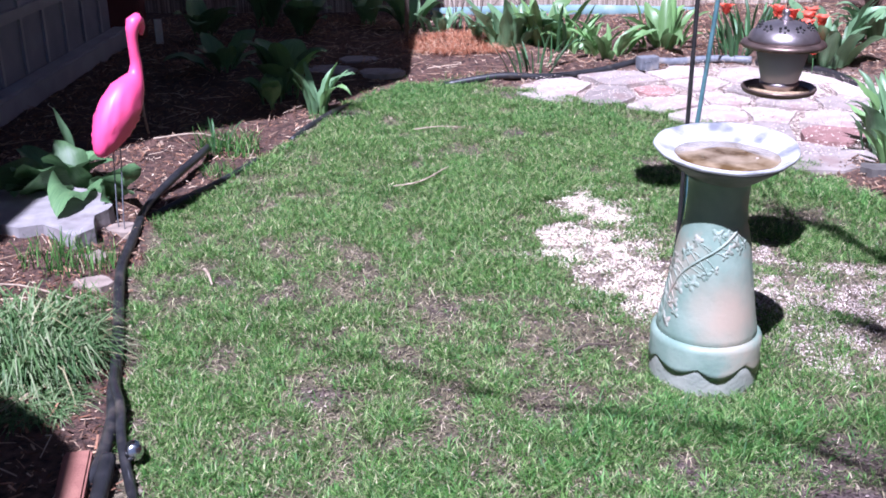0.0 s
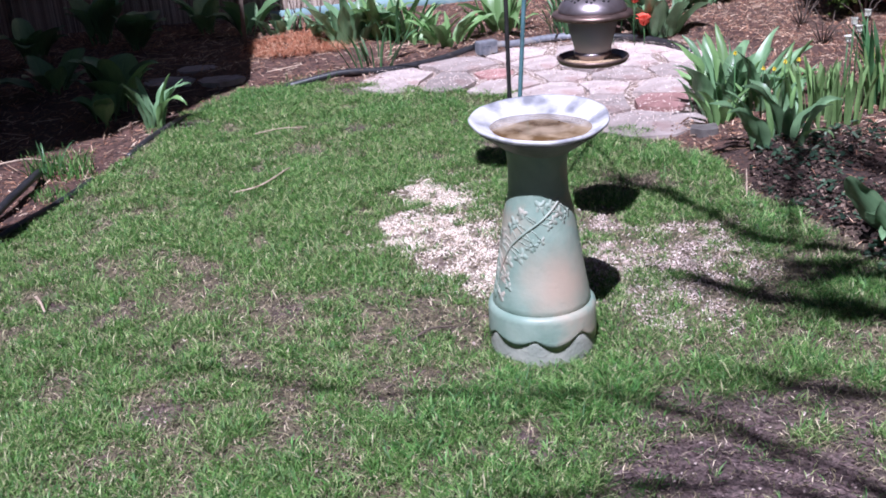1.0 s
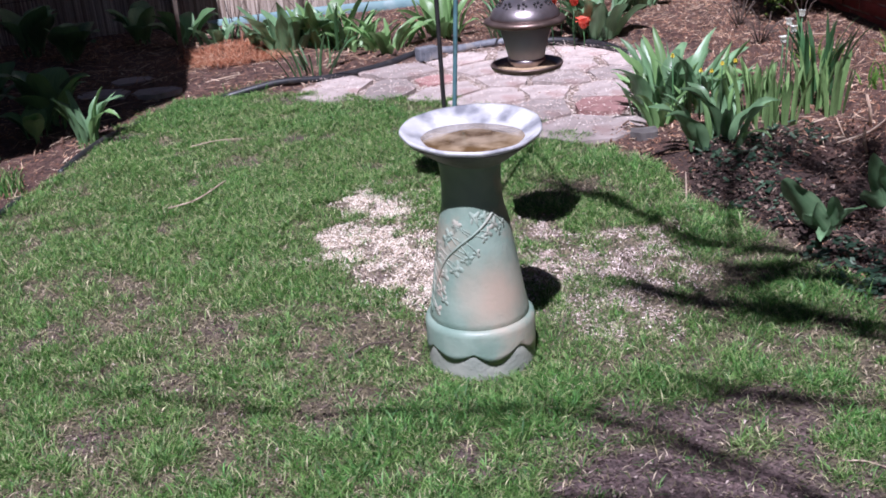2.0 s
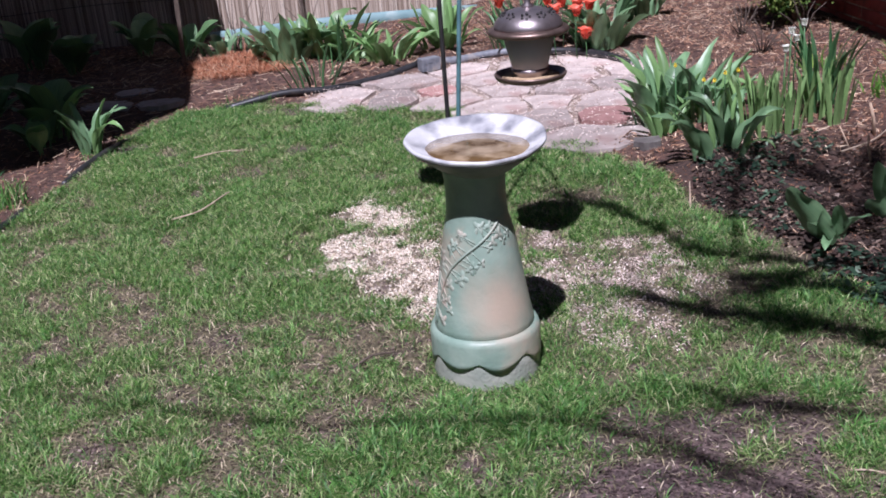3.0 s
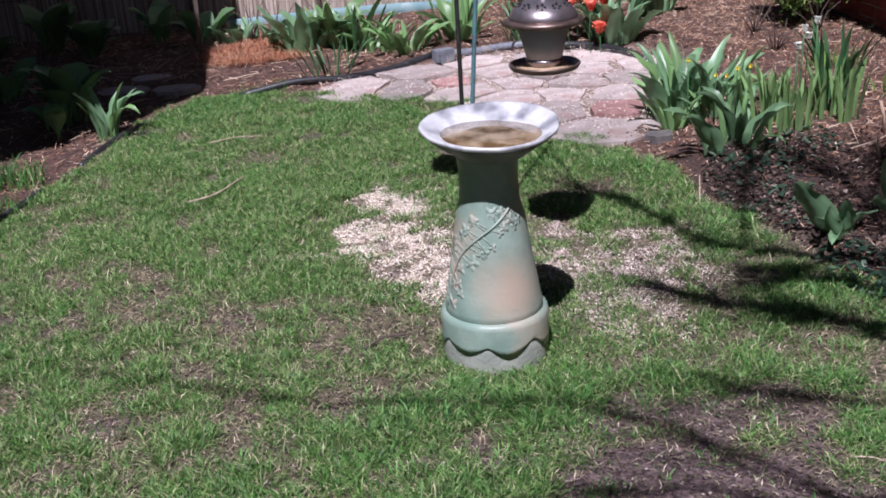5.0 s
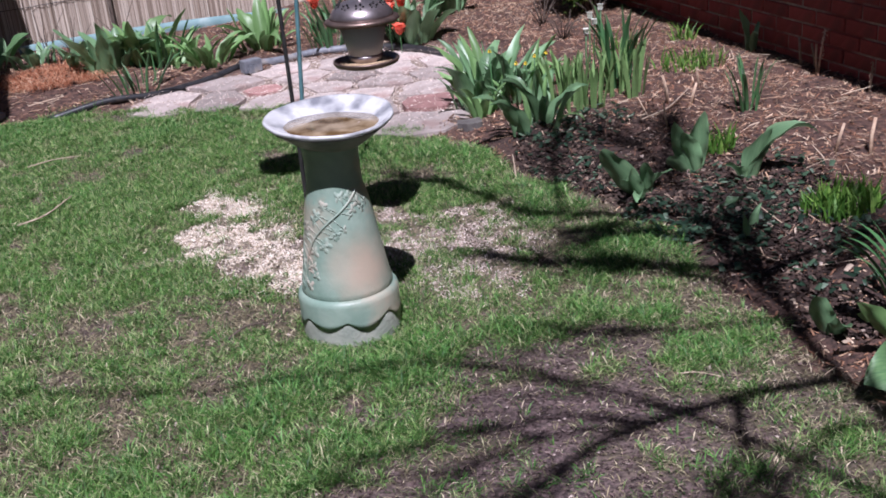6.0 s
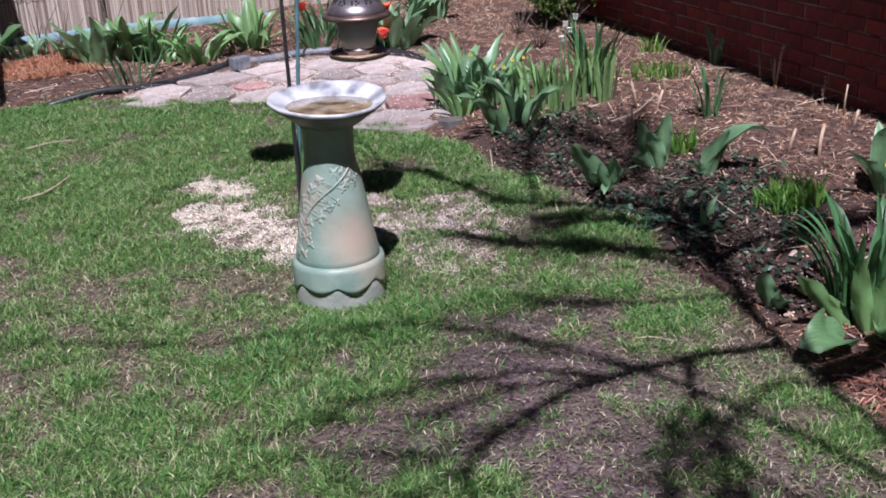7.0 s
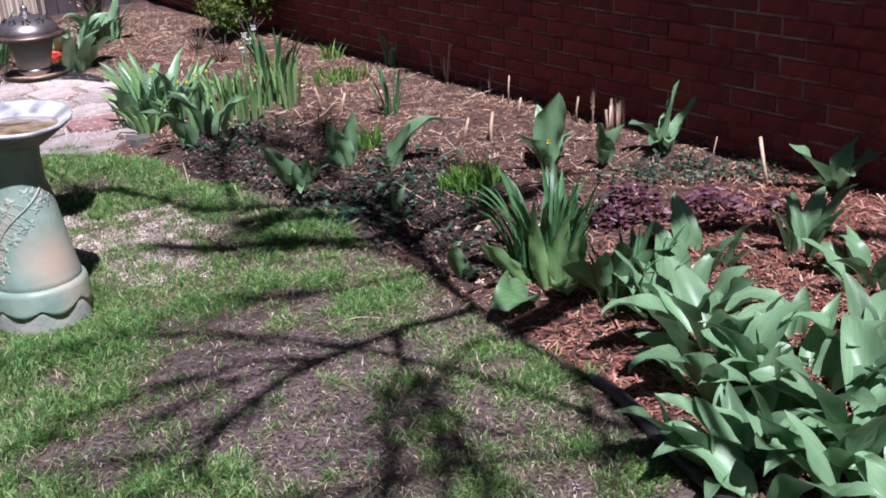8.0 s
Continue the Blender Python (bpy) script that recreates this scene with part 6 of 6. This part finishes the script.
def build_stalks():
    cut, seedy = "cut dead brown flower stalk standing in mulch", "dead stalk with a dry brown seed head"
    k = 620
    for x, y, h, th in ((3.06, 3.46, 0.12, 0.007), (3.09, 3.40, 0.10, 0.006), (3.05, 3.34, 0.13, 0.006), (2.88, 2.70, 0.14, 0.004), (2.84, 2.60, 0.06, 0.006), (2.92, 2.33, 0.11, 0.005), (2.49, 2.37, 0.115, 0.007), (2.42, 2.46, 0.10, 0.006), (2.30, 3.30, 0.12, 0.006), (2.36, 3.24, 0.09, 0.006), (2.80, 1.55, 0.10, 0.003), (2.72, 1.26, 0.16, 0.007), (2.60, 2.20, 0.09, 0.004), (2.15, 3.05, 0.10, 0.005), (2.52, 3.42, 0.08, 0.005), (-1.27, 4.16, 0.14, 0.006)):
        k += 1
        stalk(x, y, h, k, cut, 14, th)
    for x, y, h in ((3.02, 3.30, 0.20), (2.98, 2.95, 0.12), (2.90, 2.22, 0.15)):
        k += 1
        stalk(x, y, h, k, seedy, 22, 0.004, True)
    rnd = random.Random(660)
    bundle = empty("stalk_bundle", 2.90, 2.10, ground_z(2.90, 2.10))
    tagged(bundle, "bundle of pale cut dead stems by the brick wall", "dead stalk")
    for j in range(9):
        o = Vector((rnd.uniform(-0.03, 0.03), rnd.uniform(-0.03, 0.03), 0))
        part("stem", tube(bmesh.new(), [o - Vector((0, 0, 0.02)), o + Vector((rnd.uniform(-0.01, 0.01), rnd.uniform(-0.01, 0.01), rnd.uniform(0.08, 0.13)))], 0.005, 7), M_STALK, bundle)
    for x, y, n, h, sd in ((-0.02, 6.62, 7, 0.34, 674), (0.12, 6.70, 6, 0.30, 675), (0.42, 6.80, 5, 0.36, 676), (2.55, 4.75, 12, 0.18, 671), (2.62, 5.15, 9, 0.22, 672), (2.92, 5.05, 8, 0.22, 673)):
        rnd = random.Random(sd)
        root = empty("bare_stems", x, y, ground_z(x, y))
        tagged(root, "clump of bare reddish brown woody stems", "bare shrub")
        for j in range(n):
            a = rnd.uniform(0, 6.3)
            tip = Vector((math.cos(a) * rnd.uniform(0.03, 0.16), math.sin(a) * rnd.uniform(0.03, 0.16), h * rnd.uniform(0.4, 1.0)))
            part("stem", tube(bmesh.new(), [Vector((0, 0, -0.02)), tip * 0.5 + Vector((rnd.uniform(-0.02, 0.02), 0, 0.02)), tip], 0.0035, 5, 0.0015), M_BARK, root)


def flower(x, y, h, mat, label, size=0.035, seed=0, cup=55):
    rnd = random.Random(seed)
    root = empty("flower", x, y, ground_z(x, y))
    tagged(root, label, "flower")
    part("stem", tube(bmesh.new(), [Vector((0, 0, -0.02)), Vector((rnd.uniform(-0.01, 0.01), 0, h * 0.5)), Vector((0, 0, h))], 0.0028, 6), M_STRAP, root)
    me = leaf_mesh("petal", size, size * 0.62, cup, 0.25, "tulip", mat, seed + 3)
    for k in range(6):
        ob = new("petal", me)
        ob.parent = root
        ob.matrix_basis = pose(0, 0, h, 0, 0, 60 * k + rnd.uniform(-8, 8)) @ pose(0, 0, 0, -rnd.uniform(12, 35), 0, 0)
    return root


def build_flowers():
    k = 700
    for x, y, h in ((1.85, 5.38, 0.13), (1.89, 5.44, 0.11), (1.72, 5.50, 0.25), (1.78, 5.58, 0.24), (1.84, 5.50, 0.24), (1.90, 5.46, 0.23), (1.81, 5.40, 0.25), (1.88, 5.58, 0.22), (1.70, 5.58, 0.27), (1.47, 5.75, 0.24)):
        k += 1
        tagged(flower(x, y, h, M_RED, "open orange-red tulip flower", 0.080, k, 75), group="red tulips")
    for x, y, h in ((1.76, 3.83, 0.27), (1.84, 3.74, 0.20), (1.93, 3.75, 0.21), (1.90, 3.78, 0.18), (1.96, 3.70, 0.23), (2.35, 1.90, 0.12)):
        k += 1
        tagged(flower(x, y, h, M_YELLOW, "small yellow flower bud among leaves", 0.017, k, 30), group="yellow buds")
    for x, y, h in ((2.17, 3.70, 0.33), (2.14, 3.68, 0.27), (2.20, 3.72, 0.29), (2.22, 3.70, 0.35)):
        k += 1
        tagged(flower(x, y, h, M_WHITE, "small white daffodil flower", 0.034, k, 45), group="white daffodils")


def lying(name, pts, thick, mat, label, category):
    line = smooth_line([(x, y, ground_z(x, y) + z) for x, y, z in pts], 5)
    ob = part(name, tube(bmesh.new(), line, thick, 6, thick * 0.6), mat)
    return tagged(ob, label, category)


def build_bits():
    lying("twig", [(0.335, 2.265, 0.01), (0.39, 2.30, 0.022), (0.45, 2.325, 0.014)], 0.0035, M_BARK, "short brown twig lying on the lawn", "twig")
    lying("twig", [(-0.20, 3.58, 0.015), (-0.10, 3.60, 0.03), (-0.02, 3.72, 0.03), (0.0, 3.80, 0.02)], 0.0035, M_STICK, "pale dry stem lying across the lawn", "twig")
    lying("twig", [(-0.16, 4.33, 0.02), (-0.05, 4.36, 0.025), (0.06, 4.35, 0.02)], 0.003, M_STICK, "pale straw stem on the grass", "twig")
    lying("twig", [(1.25, 1.55, 0.012), (1.29, 1.53, 0.015), (1.33, 1.49, 0.010)], 0.002, M_STICK, "short pale stick on the lawn", "twig")
    lying("twig", [(1.52, 3.06, 0.01), (1.55, 3.14, 0.03), (1.58, 3.22, 0.04)], 0.003, M_STICK, "pale stem leaning at the lawn edge", "twig")
    lying("twig", [(2.1, 3.16, 0.02), (2.25, 3.22, 0.025), (2.42, 3.34, 0.02)], 0.0035, M_STICK, "long pale stick lying on mulch", "twig")
    lying("twig", [(-1.45, 2.42, 0.03), (-1.2, 2.52, 0.05), (-1.0, 2.50, 0.04)], 0.004, M_STICK, "pale dead stem lying on the soil", "twig")
    lying("twig", [(-1.22, 4.05, 0.02), (-1.05, 4.10, 0.04), (-0.92, 4.04, 0.04)], 0.004, M_STICK, "pale dead stem lying on sunlit mulch", "twig")
    lying("bark_curl", [(-0.715, 2.80, 0.012), (-0.70, 2.76, 0.03), (-0.68, 2.72, 0.03), (-0.665, 2.69, 0.012)], 0.006, M_STICK, "curled whitish peel lying on the lawn", "debris")
    rnd = random.Random(801)
    for x, y, r, th, mat, label in ((-0.68, 2.28, 0.030, 0.010, M_STALK, "flat tan bark piece lying in the grass"), (-1.01, 2.67, 0.058, 0.012, M_TANSTONE, "flat tan stone beside the edging"), (-1.07, 2.86, 0.055, 0.012, M_TANSTONE, "grey-brown stone at the edging"), (-1.07, 3.12, 0.06, 0.010, M_TANSTONE, "flat brownish stone at the edging"), (1.63, 3.74, 0.06, 0.022, M_ROOF, "dark grey stone at the patio corner"), (-0.60, 1.92, 0.012, 0.008, M_TANSTONE, "small pale pebble by the hose"), (-0.58, 1.66, 0.014, 0.008, M_TANSTONE, "small pale pebble on soil")):
        ob = slab("stone", [Vector((math.cos(a), math.sin(a))) * r * rnd.uniform(0.6, 1.3) for a in np.arange(0, 6.2, 0.78)], x, y, ground_z(x, y), th, mat, rnd)
        tagged(ob, label, "stone")
    ob = slab("concrete_slab", [Vector(p) for p in ((-0.36, 0.27), (-0.20, 0.26), (0.02, 0.21), (0.10, 0.13), (0.16, 0.04), (0.13, -0.06), (0.17, -0.18), (0.13, -0.25), (0.06, -0.20), (-0.01, -0.15), (-0.08, -0.18), (-0.18, -0.13), (-0.30, -0.14), (-0.42, -0.08))], -1.27, 3.16, ground_z(-1.27, 3.16) + 0.004, 0.045, M_CONCRETE, rnd)
    tagged(ob, "broken pale concrete slab edging the flower bed", "slab")
    for x, y, r in ((-0.66, 5.42, 0.15), (-0.40, 5.40, 0.13), (-0.52, 5.66, 0.12)):
        ob = slab("stepping_stone", [Vector((math.cos(a), 0.75 * math.sin(a))) * r * rnd.uniform(0.8, 1.15) for a in np.arange(0, 6.2, 0.8)], x, y, ground_z(x, y), 0.012, M_CONCRETE, rnd)
        tagged(ob, "flat grey stepping stone in the shaded bed", "stone", "stepping stones")
    ob = slab("concrete_slab", [Vector(p) for p in ((-0.4, 0.16), (0.20, 0.18), (0.14, -0.14), (-0.4, -0.10))], -1.86, 3.24, ground_z(-1.8, 3.2), 0.034, M_CONCRETE, rnd)
    tagged(ob, "broken pale concrete slab in the bed", "slab")
    bm = box(bmesh.new(), -0.029, -0.085, 0, 0.029, 0.085, 0.055)
    bmesh.ops.bevel(bm, geom=bm.edges[:], offset=0.005, segments=2, affect="EDGES")
    ob = part("brick", bm, M_ORANGEBRICK, None, "", False)
    ob.matrix_basis = pose(-0.712, 1.680, ground_z(-0.725, 1.68) - 0.032, 3, 0, 12)
    tagged(ob, "orange clay brick half sunk beside the hose", "brick")
    bm = box(bmesh.new(), -0.012, -0.004, -0.03, 0.012, 0.004, 0.62)
    ob = part("garden_stake", bm, M_BARK, None, "", False)
    ob.matrix_basis = pose(-0.30, 6.05, ground_z(-0.3, 6.05), 0, 2, 10)
    tagged(ob, "dark weathered wooden stake standing in the shaded bed", "stake")


def build_tag():
    bm = box(bmesh.new(), -0.022, -0.002, -0.03, 0.022, 0.002, 0.13)
    bmesh.ops.bevel(bm, geom=bm.edges[:], offset=0.0015, segments=1, affect="EDGES")
    ob = part("plant_tag", bm, M_WHITE, None, "", False)
    ob.matrix_basis = pose(-1.78, 6.15, ground_z(-1.78, 6.15) + 0.02, 6, 0, 15)
    tagged(ob, "white plastic plant tag stuck in the shaded bed", "plant tag")


build_tag()
build_cover()
build_mould()
build_shrub()
build_dry_shrub()
build_stalks()
build_flowers()
build_bits()


# ---- bare tree beside the lawn, whose limbs shade it ----
def build_tree():
    tree = empty("tree", 1.10, -1.25, 0.0)
    tagged(tree, "small bare spring tree with spreading limbs", "tree")
    o = Vector((1.10, -1.25, 0.0))
    fork = Vector((1.02, -0.95, 1.75))
    trunk = smooth_line([o + Vector((0, 0, -0.1)), o + Vector((0.02, 0.05, 0.7)), fork - Vector((0, 0.08, 0.35)), fork], 5)
    part("trunk", tube(bmesh.new(), [p - o for p in trunk], 0.065, 12, 0.030), M_BARK, tree)
    rnd = random.Random(401)
    # each limb by the line that its shadow draws on the lawn: thickness, twigs, line
    limbs = [
        (0.017, 2, ((1.37, 0.05), (1.42, 0.60), (1.47, 0.82), (1.50, 1.00), (1.53, 1.20), (1.56, 1.37))),
        (0.020, 6, ((1.56, 1.37), (1.45, 1.395), (1.31, 1.41), (1.07, 1.41), (0.95, 1.385), (0.84, 1.335), (0.75, 1.285), (0.67, 1.22), (0.60, 1.13))),
        (0.009, 5, ((1.24, 1.42), (1.16, 1.44), (1.07, 1.54), (1.00, 1.64), (0.93, 1.73), (0.88, 1.82))),
        (0.009, 7, ((1.12, 1.41), (1.02, 1.48), (0.94, 1.52), (0.85, 1.54), (0.70, 1.56), (0.53, 1.55), (0.40, 1.49))),
        (0.008, 6, ((1.05, 1.41), (0.95, 1.45), (0.87, 1.46), (0.77, 1.455), (0.66, 1.42))),
        (0.008, 5, ((0.78, 1.30), (0.68, 1.25), (0.60, 1.26), (0.50, 1.30))),
        (0.010, 12, ((1.37, 1.40), (1.29, 1.38), (1.24, 1.28), (1.21, 1.18), (1.17, 1.07), (1.09, 0.94), (1.03, 0.84))),
        (0.009, 12, ((1.33, 1.41), (1.22, 1.26), (1.09, 1.13), (0.97, 0.97), (0.88, 0.85))),
        (0.010, 12, ((1.52, 1.16), (1.42, 1.21), (1.30, 1.155), (1.19, 1.09), (1.10, 1.03), (0.97, 0.94))),
        (0.008, 10, ((1.20, 1.14), (1.15, 1.02), (1.12, 0.93), (1.08, 0.82), (1.03, 0.70))),
        (0.009, 8, ((1.50, 1.00), (1.44, 0.86), (1.36, 0.72), (1.29, 0.60))),
        (0.018, 3, ((1.56, 1.37), (1.60, 1.52), (1.66, 1.71), (1.70, 1.90), (1.72, 2.06))),
        (0.021, 18, ((1.70, 1.96), (1.61, 2.05), (1.52, 2.12), (1.36, 2.22), (1.24, 2.34), (1.13, 2.48))),
        (0.020, 18, ((1.72, 2.06), (1.79, 2.24), (1.74, 2.42), (1.61, 2.55), (1.42, 2.69), (1.36, 2.88), (1.28, 3.12), (1.18, 3.29))),
        (0.012, 16, ((1.60, 1.56), (1.63, 1.80), (1.60, 1.98), (1.53, 2.10), (1.42, 2.17))),
        (0.012, 18, ((1.66, 1.71), (1.74, 1.88), (1.80, 2.05), (1.86, 2.22))),
        (0.015, 16, ((1.75, 2.12), (1.68, 2.25), (1.60, 2.33), (1.48, 2.38))),
        (0.016, 9, ((1.74, 2.42), (1.66, 2.46), (1.55, 2.44), (1.44, 2.50))),
        (0.012, 9, ((1.50, 2.63), (1.56, 2.80), (1.63, 2.98), (1.78, 3.28), (1.86, 3.50))),
        (0.026, 12, ((1.68, 1.86), (1.85, 1.92), (2.05, 1.91), (2.20, 1.87), (2.40, 1.90))),
        (0.009, 20, ((1.78, 2.22), (1.86, 2.45), (1.92, 2.70), (1.98, 3.00), (1.95, 3.25))),
        (0.008, 16, ((1.95, 2.80), (2.08, 2.95), (2.22, 3.20))),
        (0.009, 18, ((1.66, 1.71), (1.85, 1.80), (2.10, 1.95), (2.26, 2.25))),
        (0.045, 3, ((1.53, 1.20), (1.75, 1.20), (2.00, 1.26), (2.17, 1.28), (2.32, 1.20), (2.42, 1.02), (2.54, 0.80))),
        (0.012, 4, ((1.42, 0.60), (1.30, 1.10), (1.16, 1.46), (1.02, 1.66), (0.90, 1.80), (0.73, 1.90), (0.58, 1.94), (0.43, 1.98), (0.18, 2.05), (-0.12, 2.21), (-0.63, 2.50))),
        (0.010, 12, ((1.40, 0.45), (1.20, 0.70), (0.90, 0.85), (0.60, 1.00), (0.30, 1.10))),
        (0.010, 9, ((1.64, 1.66), (1.45, 1.72), (1.28, 1.80), (1.10, 1.86))),
    ]

    def aloft(q):
        h = 1.75 + 1.15 * min(1.0, math.hypot(q.x - 1.37, q.y - 0.05)) + 0.25 * math.hypot(q.x - 1.5, q.y - 1.2)
        return Vector((q.x, q.y, h)) - SHIFT * h - o

    for r, n, line in limbs:
        path = [aloft(q) for q in smooth_line([(x, y, 0.0) for x, y in line], 6)]
        bm = tube(bmesh.new(), path, r, 7, max(r * (0.42 if r < 0.025 else 0.22), 0.0035) if n > 3 else r * 0.75)
        for k in range(n * (4 if line[-1][0] > 1.6 else 3)):
            i = rnd.randrange(len(path) // 3, len(path) - 1)
            d = (path[i + 1] - path[i]).normalized()
            side = Vector((rnd.uniform(-1, 1), rnd.uniform(-1, 1), rnd.uniform(-0.2, 0.5)))
            ln = rnd.uniform(0.10, 0.38)
            a = path[i]
            b = a + (d * 0.8 + side * 0.5).normalized() * ln * 0.5
            c = b + (d * 0.7 + side * 0.4 + Vector((rnd.uniform(-0.4, 0.4), rnd.uniform(-0.4, 0.4), 0.1))).normalized() * ln * 0.5
            tube(bm, [a, b, c], max(0.0035, r * 0.38), 5, 0.002)
        part("limb", bm, M_BARK, tree)


build_tree()


# ---- bricks of the east wall, last ----
def build_bricks():
    bm = box(bmesh.new(), -0.002, -0.0965, -0.0285, 0.02, 0.0965, 0.0285)
    bmesh.ops.bevel(bm, geom=[e for e in bm.edges if e.verts[0].co.x < 0 and e.verts[1].co.x < 0], offset=0.003, segments=1, affect="EDGES")
    me = bpy.data.meshes.new("brick")
    bm.to_mesh(me)
    bm.free()
    me.materials.append(M_BRICK)
    base = np.array([v.co[:] for v in me.vertices])
    me.calc_loop_triangles()
    tri = np.array([t.vertices[:] for t in me.loop_triangles])
    rnd = random.Random(501)
    turn = math.degrees(math.atan(-WALL_LEAN))
    vs, fs, made = [], [], 0
    course, pitch = 0.0667, 0.203
    rot = np.array(pose(0, 0, 0, 0, 0, turn).to_3x3())
    for row in range(-1, 44):
        z = 0.03 + row * course
        for col in range(-19, 36):
            u = 0.5 + (col + 0.5 * (row % 2)) * pitch + rnd.uniform(-0.002, 0.002)
            out = rnd.uniform(-0.0015, 0.003)
            p = wall_place(u, z, out)
            if 0.4 < u < 4.9 and 0.0 < z < 0.82 and made < 300:
                ob = new("brick", me)
                ob.parent = WALL
                ob.matrix_basis = pose(p.x, p.y, p.z, 0, 0, turn)
                made += 1
            else:
                fs.append(tri + len(vs) * len(base))
                vs.append(base @ rot.T + np.array(p))
    ob = soup("bricks", np.concatenate(vs), np.concatenate(fs), M_BRICK_ISLAND)
    ob.parent = WALL
    tagged(ob, kind="stuff")


build_bricks()
